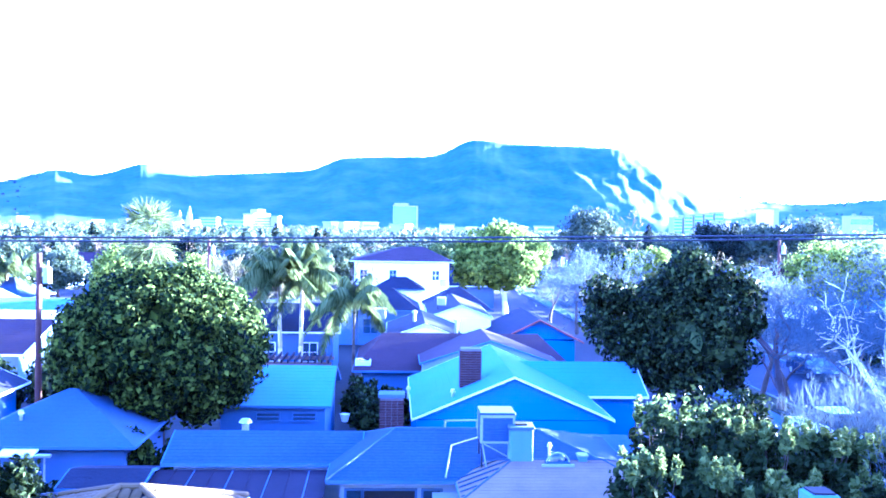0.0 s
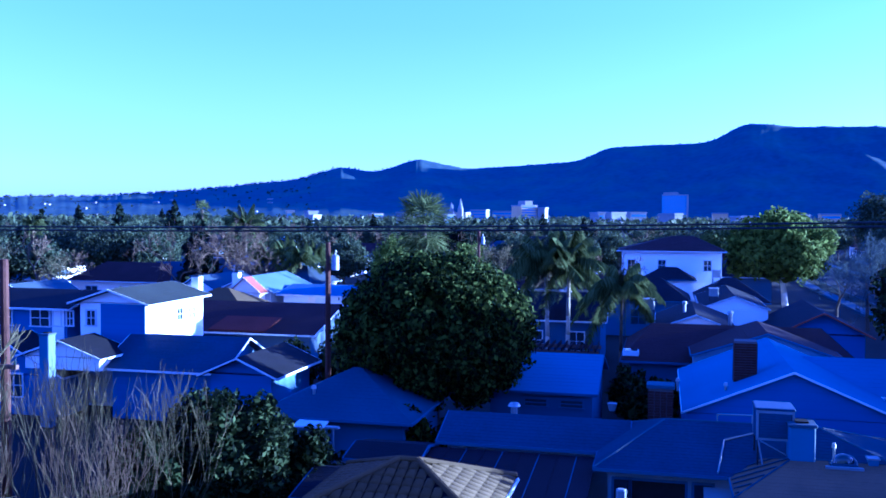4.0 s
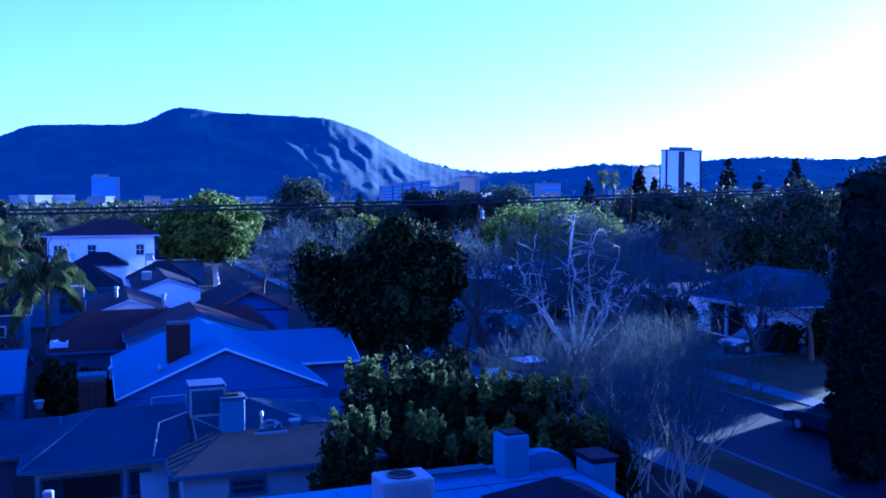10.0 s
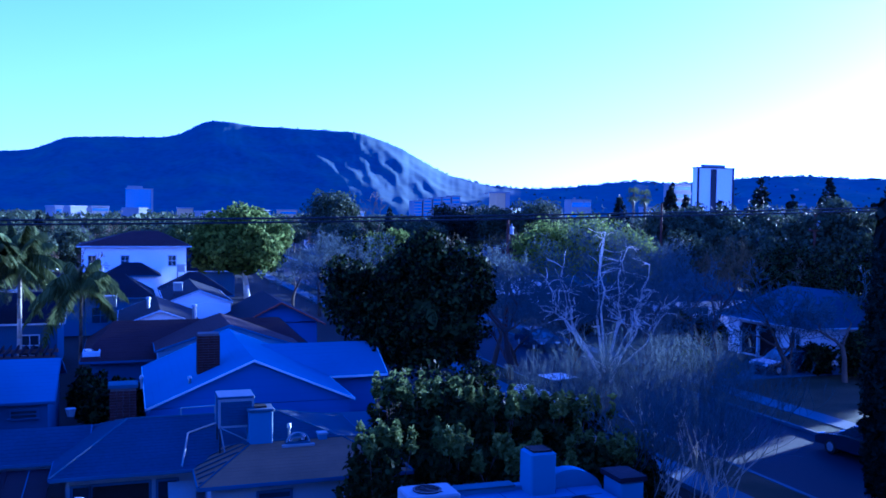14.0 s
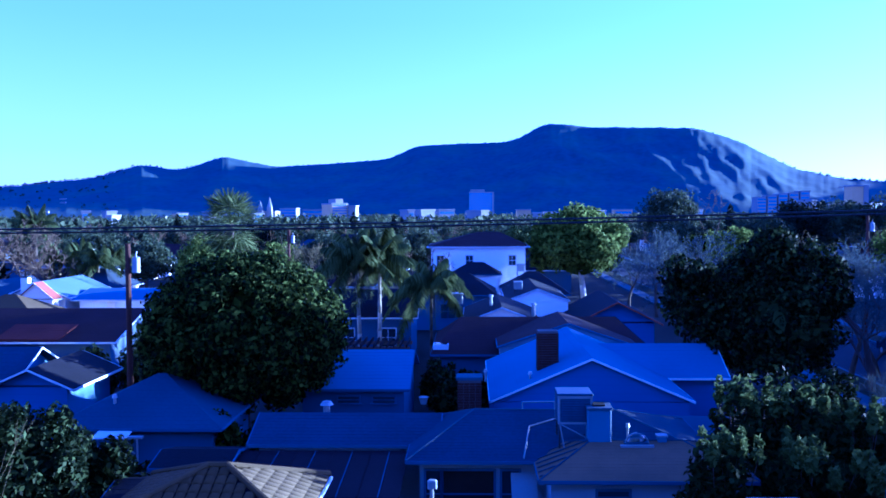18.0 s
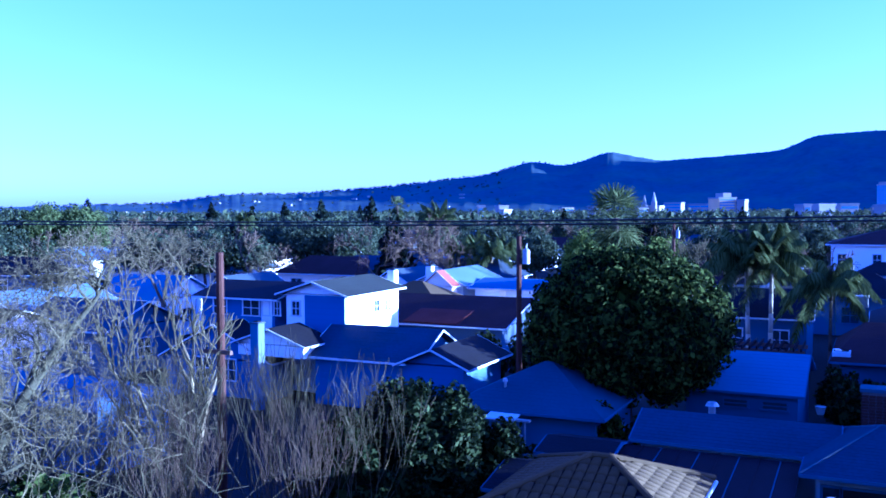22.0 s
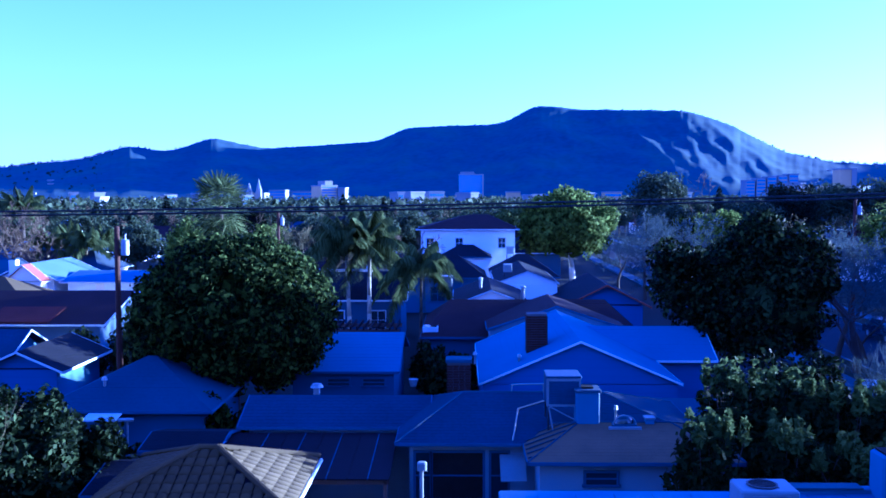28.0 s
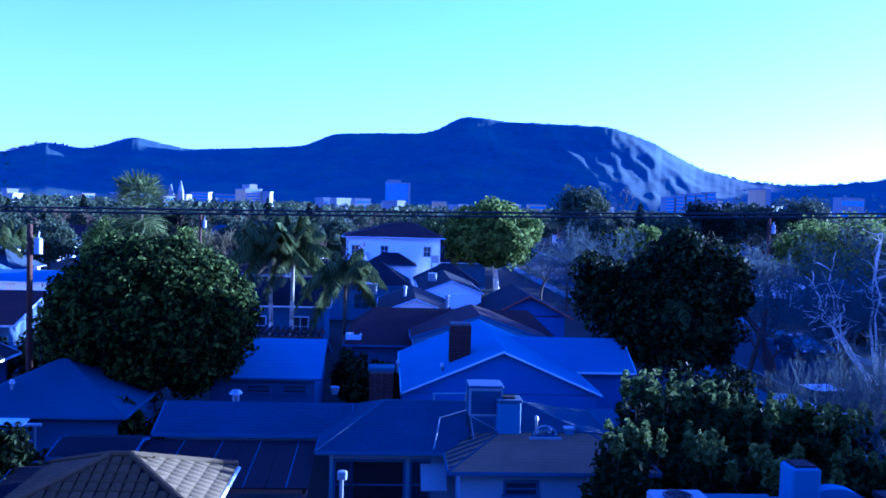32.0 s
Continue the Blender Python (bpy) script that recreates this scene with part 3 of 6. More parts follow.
def house(name, label, x0, x1, y0, y1, ze, zr, axis="x", i0=0.0, i1=0.0, roof="shingle_mid", wall="stucco_white", wins=(), step=0.3, over=0.45,
          caps=None, trim="trim", group="", category="house", z0=0.0, parent=None, doors=()):
    """A house under a gable (inset 0) or hip roof; x0..y1 are the eaves."""
    cx, cy = (x0 + x1) / 2, (y0 + y1) / 2
    h = parent or thing(name, (cx, cy, z0), label, category, group)
    a, b, c, d = (x0, y0, ze), (x1, y0, ze), (x1, y1, ze), (x0, y1, ze)
    if axis == "x":
        r0, r1 = (x0 + i0, cy, zr), (x1 - i1, cy, zr)
        slopes = [(a, b, r1, r0), (c, d, r0, r1)]
        ends = [((d, a, r0, r0), i0, (-1, 0, 0)), ((b, c, r1, r1), i1, (1, 0, 0))]
    else:
        r0, r1 = (cx, y0 + i0, zr), (cx, y1 - i1, zr)
        slopes = [(d, a, r0, r1), (b, c, r1, r0)]
        ends = [((a, b, r0, r0), i0, (0, -1, 0)), ((c, d, r1, r1), i1, (0, 1, 0))]
    for s in slopes:
        part("roof_slope", courses(*s, step=step), M[roof], h)
    w0, w1, v0, v1 = x0 + over, x1 - over, y0 + over, y1 - over
    wl = Shape()
    slope = (zr - ze) / ((y1 - y0) / 2 if axis == "x" else (x1 - x0) / 2)
    zt = ze + slope * over * 0.6 - 0.12
    wl.box(w0, v0, z0, w1, v1, zt)
    part("wall", wl, M[wall], h)
    for e, inset, out in ends:
        if inset > 0:
            part("roof_slope", courses(e[0], e[1], e[2], e[3], step=step), M[roof], h)
            continue
        o = Vector(out)
        lo, hi, top = Vector(e[0]), Vector(e[1]), Vector(e[2])
        k = -o * over
        m0, m1 = lerp(lo, hi, over / (hi - lo).length), lerp(hi, lo, over / (hi - lo).length)
        zz = Vector((0, 0, slope * over - 0.12))
        part("gable", Shape().prism([m0 + zz + k * 1.0, m1 + zz + k * 1.0, top + k - Vector((0, 0, 0.12))], -o * 0.12), M[wall], h)
        for q in (lo, hi):
            part("rake_board", board(q + o * 0.002, top + o * 0.002, 0.085, 0.04, 0.0, out), M[trim], h)
    for p, q, out in ((a, b, (0, -1, 0)), (b, c, (1, 0, 0)), (c, d, (0, 1, 0)), (d, a, (-1, 0, 0))):
        along_x = out[0] == 0
        if (axis == "x") == along_x or (i0 if out[0] < 0 or out[1] < 0 else i1) > 0:
            part("fascia", board(p, q, 0.10, 0.03, 0.005, out), M[trim], h)
    if caps:
        s = Shape()
        s.tube(Vector(r0), Vector(r1), 0.04, 0.04, 6)
        for e, inset, _ in ends:
            if inset > 0:
                s.tube(e[0], e[2], 0.032, 0.032, 6)
                s.tube(e[1], e[2], 0.032, 0.032, 6)
        part("ridge_cap", s, M[caps], h, "pale ridge and hip caps")
    for wdef in wins:
        face, u, z, ww, hh = wdef[:5]
        v = {"S": v0, "N": v1, "E": w1, "W": w0}[face]
        window(h, face, u, v, z, ww, hh, *(wdef[5:6] or (1,)), trim="trim" if trim == "tile_red" else trim)
    for face, u, ww, hh in doors:
        v = {"S": v0, "N": v1, "E": w1, "W": w0}[face]
        sg = -1 if face in "SW" else 1
        if face in "SN":
            part("door", Shape().box(u - ww / 2, min(v, v + sg * 0.05), z0, u + ww / 2, max(v, v + sg * 0.05), hh), M["trim"], h)
        else:
            part("door", Shape().box(min(v, v + sg * 0.05), u - ww / 2, z0, max(v, v + sg * 0.05), u + ww / 2, hh), M["trim"], h)
    return h


def vent(x, y, z, h=0.45, r=0.06, label="small galvanised roof vent pipe with a cap"):
    v = thing("roof_vent", (x, y, z), label, "vent")
    part("pipe", Shape().tube((x, y, z - 0.15), (x, y, z + h), r, r, 8), M["metal"], v)
    part("cap", Shape().tube((x, y, z + h), (x, y, z + h + 0.12), r * 1.9, r * 1.2, 10), M["metal"], v)
    return v


# ---- plants ----
def leaves(rng, clumps, count, size, outward=0.55, long=1.6, droop=0.0):
    """Leaf blades spread over clumps, rows of centre and radius."""
    c = np.asarray(clumps, float)
    w = c[:, 3] ** 2
    k = rng.choice(len(c), count, p=w / w.sum())
    d = rng.normal(size=(count, 3))
    d /= np.linalg.norm(d, axis=1, keepdims=True)
    p = c[k, :3] + d * (c[k, 3] * rng.uniform(0.55, 1.06, count))[:, None]
    nrm = d * outward + rng.normal(size=(count, 3)) * (1 - outward)
    nrm /= np.linalg.norm(nrm, axis=1, keepdims=True)
    t = np.cross(nrm, rng.normal(size=(count, 3)))
    t /= np.linalg.norm(t, axis=1, keepdims=True) + 1e-9
    t[:, 2] -= droop
    b = np.cross(nrm, t)
    s = (size * rng.uniform(0.6, 1.3, count))[:, None]
    v = np.stack([p - t * s * 0.5 * long, p + b * s * 0.5 + nrm * s * 0.1, p + t * s * 0.5 * long, p - b * s * 0.5 + nrm * s * 0.1], 1).reshape(-1, 3)
    return v, np.arange(count * 4).reshape(-1, 4)


def tubes(segs, n=3):
    """Many tapered twigs in one mesh; rows p0, p1, r0, r1."""
    s = np.asarray(segs, float)
    p0, p1, r0, r1 = s[:, :3], s[:, 3:6], s[:, 6:7], s[:, 7:8]
    d = p1 - p0
    d /= np.linalg.norm(d, axis=1, keepdims=True) + 1e-9
    a = np.cross(d, np.where(np.abs(d[:, 2:3]) > 0.9, [[1.0, 0, 0]], [[0, 0, 1.0]]))
    a /= np.linalg.norm(a, axis=1, keepdims=True) + 1e-9
    b = np.cross(d, a)
    v = []
    for p, r in ((p0, r0), (p1, r1)):
        for k in range(n):
            an = 2 * math.pi * k / n
            v.append(p + (a * math.cos(an) + b * math.sin(an)) * r)
    v = np.stack(v, 1).reshape(-1, 3)
    f = np.array([[k, (k + 1) % n, n + (k + 1) % n, n + k] for k in range(n)])
    return v, (np.arange(len(s))[:, None, None] * 2 * n + f[None]).reshape(-1, 4)


def grow(rng, out, p, d, length, r, level, spread=0.55, lift=0.12, kids=(2, 4), shrink=0.72, wob=0.16, rmin=0.006, rk=(0.78, 0.6)):
    n = 3 if level > 1 else 2
    d = d / np.linalg.norm(d)
    pts = [p]
    for k in range(n):
        d = d + rng.normal(size=3) * wob + [0, 0, lift * 0.4]
        d /= np.linalg.norm(d)
        q = p + d * length / n
        r1 = max(rmin, r * (1 - 0.13))
        out.append((*p, *q, r, r1))
        p, r = q, r1
        pts.append(p)
    if level <= 0:
        return
    for k in range(rng.integers(kids[0], kids[1] + 1)):
        at = pts[-1] if k < 2 else pts[rng.integers(1, len(pts))]
        v = rng.normal(size=3)
        v -= d * (v @ d)
        v /= np.linalg.norm(v)
        nd = d * (1 - spread * 0.5) + v * spread * rng.uniform(0.7, 1.3) + [0, 0, lift]
        grow(rng, out, at, nd, length * shrink * rng.uniform(0.8, 1.15), max(rmin, r * rk[0 if k == 0 else 1]), level - 1, spread, lift, kids, shrink, wob, rmin, rk)


def bare_tree(name, base, height, seed, label, levels=6, spread=0.6, lift=0.1, trunk=0.25, kids=(2, 4), bark="bark", twig="twig", lean=(0, 0), stems=1, group="", first=0.3, rmin=0.007, category="bare tree", shrink=0.72, wob=0.16, rk=(0.78, 0.6), cut=0.035):
    rng = np.random.default_rng(seed)
    segs, marks = [], []
    for k in range(stems):
        off = rng.normal(size=2) * (0.25 if stems > 1 else 0)
        d = np.array([lean[0] + (rng.normal() * 0.35 if stems > 1 else 0), lean[1] + (rng.normal() * 0.35 if stems > 1 else 0), 1.0])
        grow(rng, segs, np.array([base[0] + off[0], base[1] + off[1], base[2] - 0.1]), d, height * first, trunk, levels, spread, lift, kids, shrink, wob, rmin, rk)
        marks += [k] * (len(segs) - len(marks))
    s = np.array(segs)
    top = s[:, 5].max()
    k = (height) / max(1e-3, top - base[2])
    b = np.array(base)
    for o in (0, 3):
        s[:, o:o + 3] = b + (s[:, o:o + 3] - b) * [k ** 0.5, k ** 0.5, k]
    t = thing(name, base, label, category, group)
    thick = s[:, 6] > cut
    if stems > 1:
        marks = np.array(marks)
        for k in range(stems):
            own = thick & (marks[:len(s)] == k)
            if own.any():
                part("stem", tubes(s[own], 6), M[bark], t, smooth=True)
    else:
        part("trunk", tubes(s[thick], 7), M[bark], t, smooth=True)
    part("twig_crown", tubes(s[~thick], 3), M[twig], t)
    return t


def crown_clumps(rng, centre, rad, n, size, shell=0.75, low=-0.75):
    """Clumps spread over an ellipsoid's outer part."""
    out = []
    while len(out) < n:
        d = rng.normal(size=3)
        d /= np.linalg.norm(d)
        if d[2] < low:
            continue
        u = shell + (1 - shell) * rng.random()
        s = size * rng.uniform(0.6, 1.35)
        out.append((*(np.array(centre) + d * np.array(rad) * u - d * s * 0.4), s))
    return out


def leafy_tree(name, base, centre, rad, seed, label, n_clumps=120, clump=0.9, count=9000, size=0.22, leaf="leaf", bark="bark", trunk=0.3, group="", limbs=7, shell=0.7, low=-0.75, lobes=(), category="tree", outward=0.55, inner=0.15, droop=0.0, trunk_label=""):
    rng = np.random.default_rng(seed)
    cl = crown_clumps(rng, centre, rad, n_clumps, clump, shell, low)
    for lc, lr, ln in lobes:
        cl += crown_clumps(rng, lc, lr, ln, clump, shell, low)
    t = thing(name, base, label, category, group)
    s = Shape()
    b, c = Vector(base), Vector(centre)
    fork = lerp(b, c, 0.62)
    mid = lerp(b, fork, 0.5) + Vector((rng.normal() * 0.1, rng.normal() * 0.1, 0))
    s.path([b - Vector((0, 0, 0.1)), mid, fork], [trunk, trunk * 0.85, trunk * 0.7], 9)
    for k in range(limbs):
        q = Vector(cl[rng.integers(len(cl))][:3])
        m = lerp(fork, q, 0.5) + Vector((0, 0, 0.25))
        s.path([fork, m, q], [trunk * 0.45, trunk * 0.28, trunk * 0.1], 6)
    part("trunk", s, M[bark], t, trunk_label, smooth=True)
    v, f = leaves(rng, cl, count, size, outward, droop=droop)
    if inner:
        v2, f2 = leaves(rng, [(*centre, min(rad) * 0.72)], int(count * inner * 0.35), size * 3.2, 0.7)
        v, f = np.concatenate([v, v2]), np.concatenate([f, f2 + len(v)])
    part("crown", (v, f), M[leaf], t)
    return t


def frond_shape(rng, origin, yaw, rise, length, droop, leaflets=58, width=0.8, hang=1.0):
    """A feather frond: rachis and leaflets."""
    s = Shape()
    o = Vector(origin)
    d = Vector((math.cos(yaw), math.sin(yaw), 0))
    side = Vector((-d.y, d.x, 0))
    def at(u):
        return o + d * (length * (u * math.cos(rise) * (1 - 0.12 * u))) + Vector((0, 0, length * (u * math.sin(rise) - droop * u * u)))
    pts = [at(k / 7) for k in range(8)]
    s.path(pts, [0.035 - 0.0035 * k for k in range(8)], 4)
    for k in range(leaflets):
        u = 0.12 + 0.88 * k / leaflets
        p, w = at(u), width * math.sin(math.pi * min(1, 0.12 + u * 0.85)) ** 0.6
        for g in (-1, 1):
            tip = p + side * g * w * (0.75 + 0.2 * rng.random()) + d * w * 0.45 - Vector((0, 0, w * hang * (0.6 + 0.8 * rng.random())))
            e = d * 0.05 * length / 2.5
            s.add([p - e, p + e, tip], [(0, 1, 2)])
    return s


def feather_palm(base, height, seed, n=20, length=2.6, label="tall feather palm with a smooth pale trunk", group="feather palms", trunk=0.16, bark="bark_pale", droop=0.75, name="palm_tree"):
    rng = np.random.default_rng(seed)
    t = thing(name, base, label, "palm tree", group)
    b = Vector(base)
    top = b + Vector((rng.normal() * 0.2, rng.normal() * 0.2, height))
    ps = [lerp(b - Vector((0, 0, 0.1)), top, k / 6) for k in range(7)]
    part("trunk", Shape().path(ps, [trunk * (1.25 - 0.08 * k) for k in range(7)], 9), M[bark], t, smooth=True)
    for k in range(n):
        yaw = k * 2.4 + rng.normal() * 0.2
        rise = radians(75 - 85 * (k / n) + rng.normal() * 6)
        part("frond", frond_shape(rng, top, yaw, rise, length * rng.uniform(0.85, 1.1), droop * (0.45 + 0.55 * k / n)), M["palm"], t)
    return t


def fan_palm(base, height, seed, n=26, length=2.0, label="shaggy fan palm rising behind a round tree", leaf="palm", group="fan palms"):
    rng = np.random.default_rng(seed)
    t = thing("fan_palm", base, label, "palm tree", group)
    b = Vector(base)
    top = b + Vector((0, 0, height))
    part("trunk", Shape().path([b - Vector((0, 0, 0.1)), lerp(b, top, 0.5), top], [0.3, 0.25, 0.28], 9), M["bark"], t, smooth=True)
    for k in range(n):
        yaw, rise = k * 2.4, radians(82 - 160 * (k / n) + rng.normal() * 8)
        d = Vector((math.cos(yaw) * math.cos(rise), math.sin(yaw) * math.cos(rise), math.sin(rise)))
        o = top + d * length * 0.45 - Vector((0, 0, 0.25 * k / n))
        s = Shape().tube(top, o, 0.03, 0.02, 4)
        side = d.cross(Vector((0, 0, 1)))
        side = side.normalized() if side.length > 0.1 else Vector((1, 0, 0))
        for j in range(15):
            an = radians(-105 + 15 * j)
            tip = o + (d * math.cos(an) + side * math.sin(an)) * length * 0.62 - Vector((0, 0, 0.22 * (0.3 + rng.random())))
            w = (d * -math.sin(an) + side * math.cos(an)) * 0.055
            m = lerp(o, tip, 0.55) + Vector((0, 0, 0.07))
            s.add([o, m - w, tip, m + w], [(0, 1, 2, 3)])
        part("leaf", s, M[leaf], t)
    return t


def conifer(name, base, height, radius, seed, label, count=5000, group="", leaf="conifer", size=0.3, top_r=0.15, category="conifer"):
    rng = np.random.default_rng(seed)
    t = thing(name, base, label, category, group)
    b = Vector(base)
    part("trunk", Shape().path([b - Vector((0, 0, 0.1)), b + Vector((0, 0, height * 0.95))], [radius * 0.1 + 0.06, 0.03], 8), M["bark_dark"], t)
    cl = []
    for k in range(90):
        u = rng.random() ** 0.8
        z = height * (0.1 + 0.88 * u)
        r = radius * (1 - u) ** 0.8 * rng.uniform(0.6, 1.1) + top_r * rng.random()
        an = rng.random() * 6.28
        cl.append((b.x + math.cos(an) * r * 0.75, b.y + math.sin(an) * r * 0.75, b.z + z, max(0.25, radius * 0.32 * (1.15 - u))))
    part("crown", leaves(rng, cl, count, size, 0.45), M[leaf], t)
    return t


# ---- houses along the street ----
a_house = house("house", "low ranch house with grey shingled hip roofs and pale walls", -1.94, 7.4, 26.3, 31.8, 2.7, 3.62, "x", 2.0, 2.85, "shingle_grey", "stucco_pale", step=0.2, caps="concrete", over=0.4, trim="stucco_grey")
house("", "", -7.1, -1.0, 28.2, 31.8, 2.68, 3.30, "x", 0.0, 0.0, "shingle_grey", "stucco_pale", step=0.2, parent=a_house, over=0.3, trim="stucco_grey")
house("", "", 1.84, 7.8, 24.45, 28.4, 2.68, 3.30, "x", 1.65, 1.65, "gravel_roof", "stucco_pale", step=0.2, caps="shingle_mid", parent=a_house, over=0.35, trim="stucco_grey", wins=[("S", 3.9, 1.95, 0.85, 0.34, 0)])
for k in range(9):
    ry = 24.7 + 0.43 * k
    rx = 1.84 + 1.65 * (1 - abs(ry - 26.425) / 1.975) - 0.08
    part("roof_batten", Shape().tube((1.86, ry, 2.72), (rx, ry, 2.72 + (rx - 1.86) * 0.376), 0.022, 0.022, 5), M["shingle_mid"], a_house)
part("roof_flashing", Shape().path([(1.53, 26.36, 2.77), (1.79, 28.05, 3.31), (2.68, 28.5, 3.47)], [0.026] * 3, 6), M["paint_dull"], a_house, "pale metal flashing")
part("lean_to_roof", courses((7.1, 27.6, 2.25), (10.6, 27.6, 2.2), (10.6, 33.0, 2.5), (7.1, 33.0, 2.55), step=0.4), M["shingle_mid"], a_house)
for px, py in ((10.4, 27.8), (10.4, 32.8), (7.6, 32.8)):
    part("lean_to_post", Shape().box(px - 0.06, py - 0.06, 0, px + 0.06, py + 0.06, 2.3), M["wood"], a_house)
part("roof_pipe", Shape().path([(1.64, 29.05, 3.55), (1.64, 29.05, 3.86), (2.67, 29.05, 3.88), (2.67, 29.05, 3.55)], [0.03] * 4, 8), M["paint_dull"], a_house, "pale pipe run over the ridge")
window(a_house, "S", -0.1, 26.7, 0.9, 1.5, 1.4, 0, trim="stucco_grey", pane="interior")
window(a_house, "S", -1.15, 26.7, 0.9, 0.42, 1.4, 0, trim="stucco_grey")
window(a_house, "S", 1.15, 26.7, 0.9, 0.5, 1.4, 0, trim="stucco_grey")

g_house = house("house", "gabled house with a pale shingled roof and blue-grey front gable", 0.7, 8.5, 34.5, 44.0, 2.75, 4.4, "y", 0, 0, "shingle_pale", "stucco_blue", step=0.3, over=0.16)
house("", "", 4.6, 11.2, 39.4, 44.4, 2.75, 3.9, "x", 0, 0, "shingle_pale", "stucco_blue", parent=g_house)

house("shed", "pale garden building with a blue-grey sloping roof", -7.4, -2.6, 37.6, 44.4, 2.6, 3.75, "x", 0, 0, "shingle_pale", "stucco_grey", wins=[("S", -3.7, 1.95, 0.9, 0.28, 0), ("S", -5.2, 1.95, 0.9, 0.28, 0)], category="shed", trim="stucco_grey", over=0.25)
dark_house = house("house", "long house with a dark purple-brown shingled roof", -2.1, 9.5, 46.2, 54.8, 2.7, 4.15, "x", 1.5, 1.5, "shingle_brown", "stucco_grey", trim="stucco_grey")
house("", "", 1.3, 8.3, 45.0, 50.4, 3.3, 4.45, "y", 0, 0, "shingle_brown", "stucco_pale", parent=dark_house, trim="stucco_dull", over=0.12)
house("house", "house with a cream front gable behind a dark roof", -0.5, 4.1, 53.2, 62.0, 3.5, 4.38, "y", 0, 0, "shingle_dark", "stucco_cream", over=0.12)
house("house", "house with a pale blue front gable", 2.4, 6.9, 63.6, 74.0, 3.75, 4.6, "y", 0, 0, "shingle_dark", "stucco_white", over=0.12)
house("house", "house with a dark roof edged in orange clay tile", 6.4, 12.0, 57.0, 66.0, 2.9, 4.3, "y", 0, 0, "shingle_dark", "stucco_blue", trim="tile_red")
house("house", "low dark-roofed house with a wide window", -6.0, 2.2, 76.0, 84.0, 3.0, 4.7, "x", 2.5, 2.5, "shingle_dark", "stucco_grey", wins=[("S", -2, 1, 1.2, 1.2)], trim="stucco_grey")
house("house", "low house with a dark roof", 2.6, 8.4, 76.5, 86.0, 3.0, 4.7, "x", 2.5, 2.5, "shingle_dark", "stucco_blue", trim="stucco_grey")
house("house", "two-storey white house under a dark red hip roof", -4.6, 6.0, 93.0, 103.0, 6.45, 7.85, "x", 5.3, 3.0, "shingle_brown", "stucco_white",
      wins=[("S", u, 4.5, 0.7, 1.0) for u in (-3.2, -0.2, 4.2)])
house("house", "low white wing with a dark roof", -2.0, 3.0, 88.5, 93.0, 3.9, 5.0, "x", 1.8, 1.8, "shingle_dark", "stucco_white", trim="stucco_grey")
house("house", "pale house with dark windows and a dark roof behind palms", -12.5, -3.6, 60.0, 67.0, 3.0, 4.6, "x", 0, 0, "shingle_dark", "stucco_grey", wins=[("S", u, 1.0, 1.0, 1.2) for u in (-10.6, -8.4, -5.6)])

# ---- houses on the far side of the garden wall ----
house("house", "small house with a blue-grey pyramid roof", -14.7, -8.6, 30.6, 36.6, 2.6, 3.98, "x", 2.9, 2.9, "shingle_mid", "stucco_grey", trim="stucco_grey")
# Dark shingle here stands in for the round tree's shadow on the roof.
house("house", "low house with white trim, its roof painted dark for tree shade", -20.6, -16.7, 37.2, 42.6, 2.65, 3.5, "y", 0, 0, "shingle_dark", "stucco_blue")
house("house", "low house with a grey-green shingled roof", -26.5, -19.9, 38.4, 44.0, 2.5, 3.85, "x", 0, 0, "shingle_grey", "stucco_blue")
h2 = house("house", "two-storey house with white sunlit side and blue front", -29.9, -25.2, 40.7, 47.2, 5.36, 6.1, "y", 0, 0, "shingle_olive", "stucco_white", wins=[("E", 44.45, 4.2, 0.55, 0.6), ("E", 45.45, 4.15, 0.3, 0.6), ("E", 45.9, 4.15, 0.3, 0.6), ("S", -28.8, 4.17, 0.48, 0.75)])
# Blue sheet over the white wall puts the front's shade into colour.
part("front_siding", Shape().box(-28.22, 41.1, 2.2, -25.68, 41.147, 5.3), M["stucco_blue"], h2, "blue-grey siding, the front's shade put into its colour")
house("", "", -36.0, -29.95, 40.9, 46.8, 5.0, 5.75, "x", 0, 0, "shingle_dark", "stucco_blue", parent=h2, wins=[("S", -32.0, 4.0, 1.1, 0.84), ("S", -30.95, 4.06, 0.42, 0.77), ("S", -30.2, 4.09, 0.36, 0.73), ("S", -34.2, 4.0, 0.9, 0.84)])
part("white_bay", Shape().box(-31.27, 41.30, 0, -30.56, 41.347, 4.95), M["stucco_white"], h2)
red_house = house("house", "long house with a dark red-brown roof", -32.0, -20.0, 50.0, 60.0, 2.8, 4.2, "x", 0, 0, "shingle_brown", "stucco_grey")
part("porch_roof", courses((-27.0, 50.15, 2.93), (-23.3, 50.15, 2.93), (-23.1, 52.3, 3.53), (-26.8, 52.3, 3.53), step=0.3), M["roof_rust"], red_house, "red porch roof strip")

# ---- power line ----
def z_wire(x):
    return 9.44 + 0.00032 * (x + 28) ** 2 * (1.0 if x > -28 else 0.35)
for x, z in ((-95.0, 11.0), (48.0, 11.6)):
    p = thing("utility_pole", (x, 30, 0), "tall wooden utility pole with a crossarm", "utility pole", "utility poles")
    part("post", Shape().tube((x, 30, -0.2), (x, 30, z + 0.7), 0.16, 0.11, 10), M["wood_pole"], p)
    part("crossarm", Shape().box(x - 0.06, 29.2, z - 0.05, x + 0.06, 30.8, z + 0.07), M["wood_pole"], p)
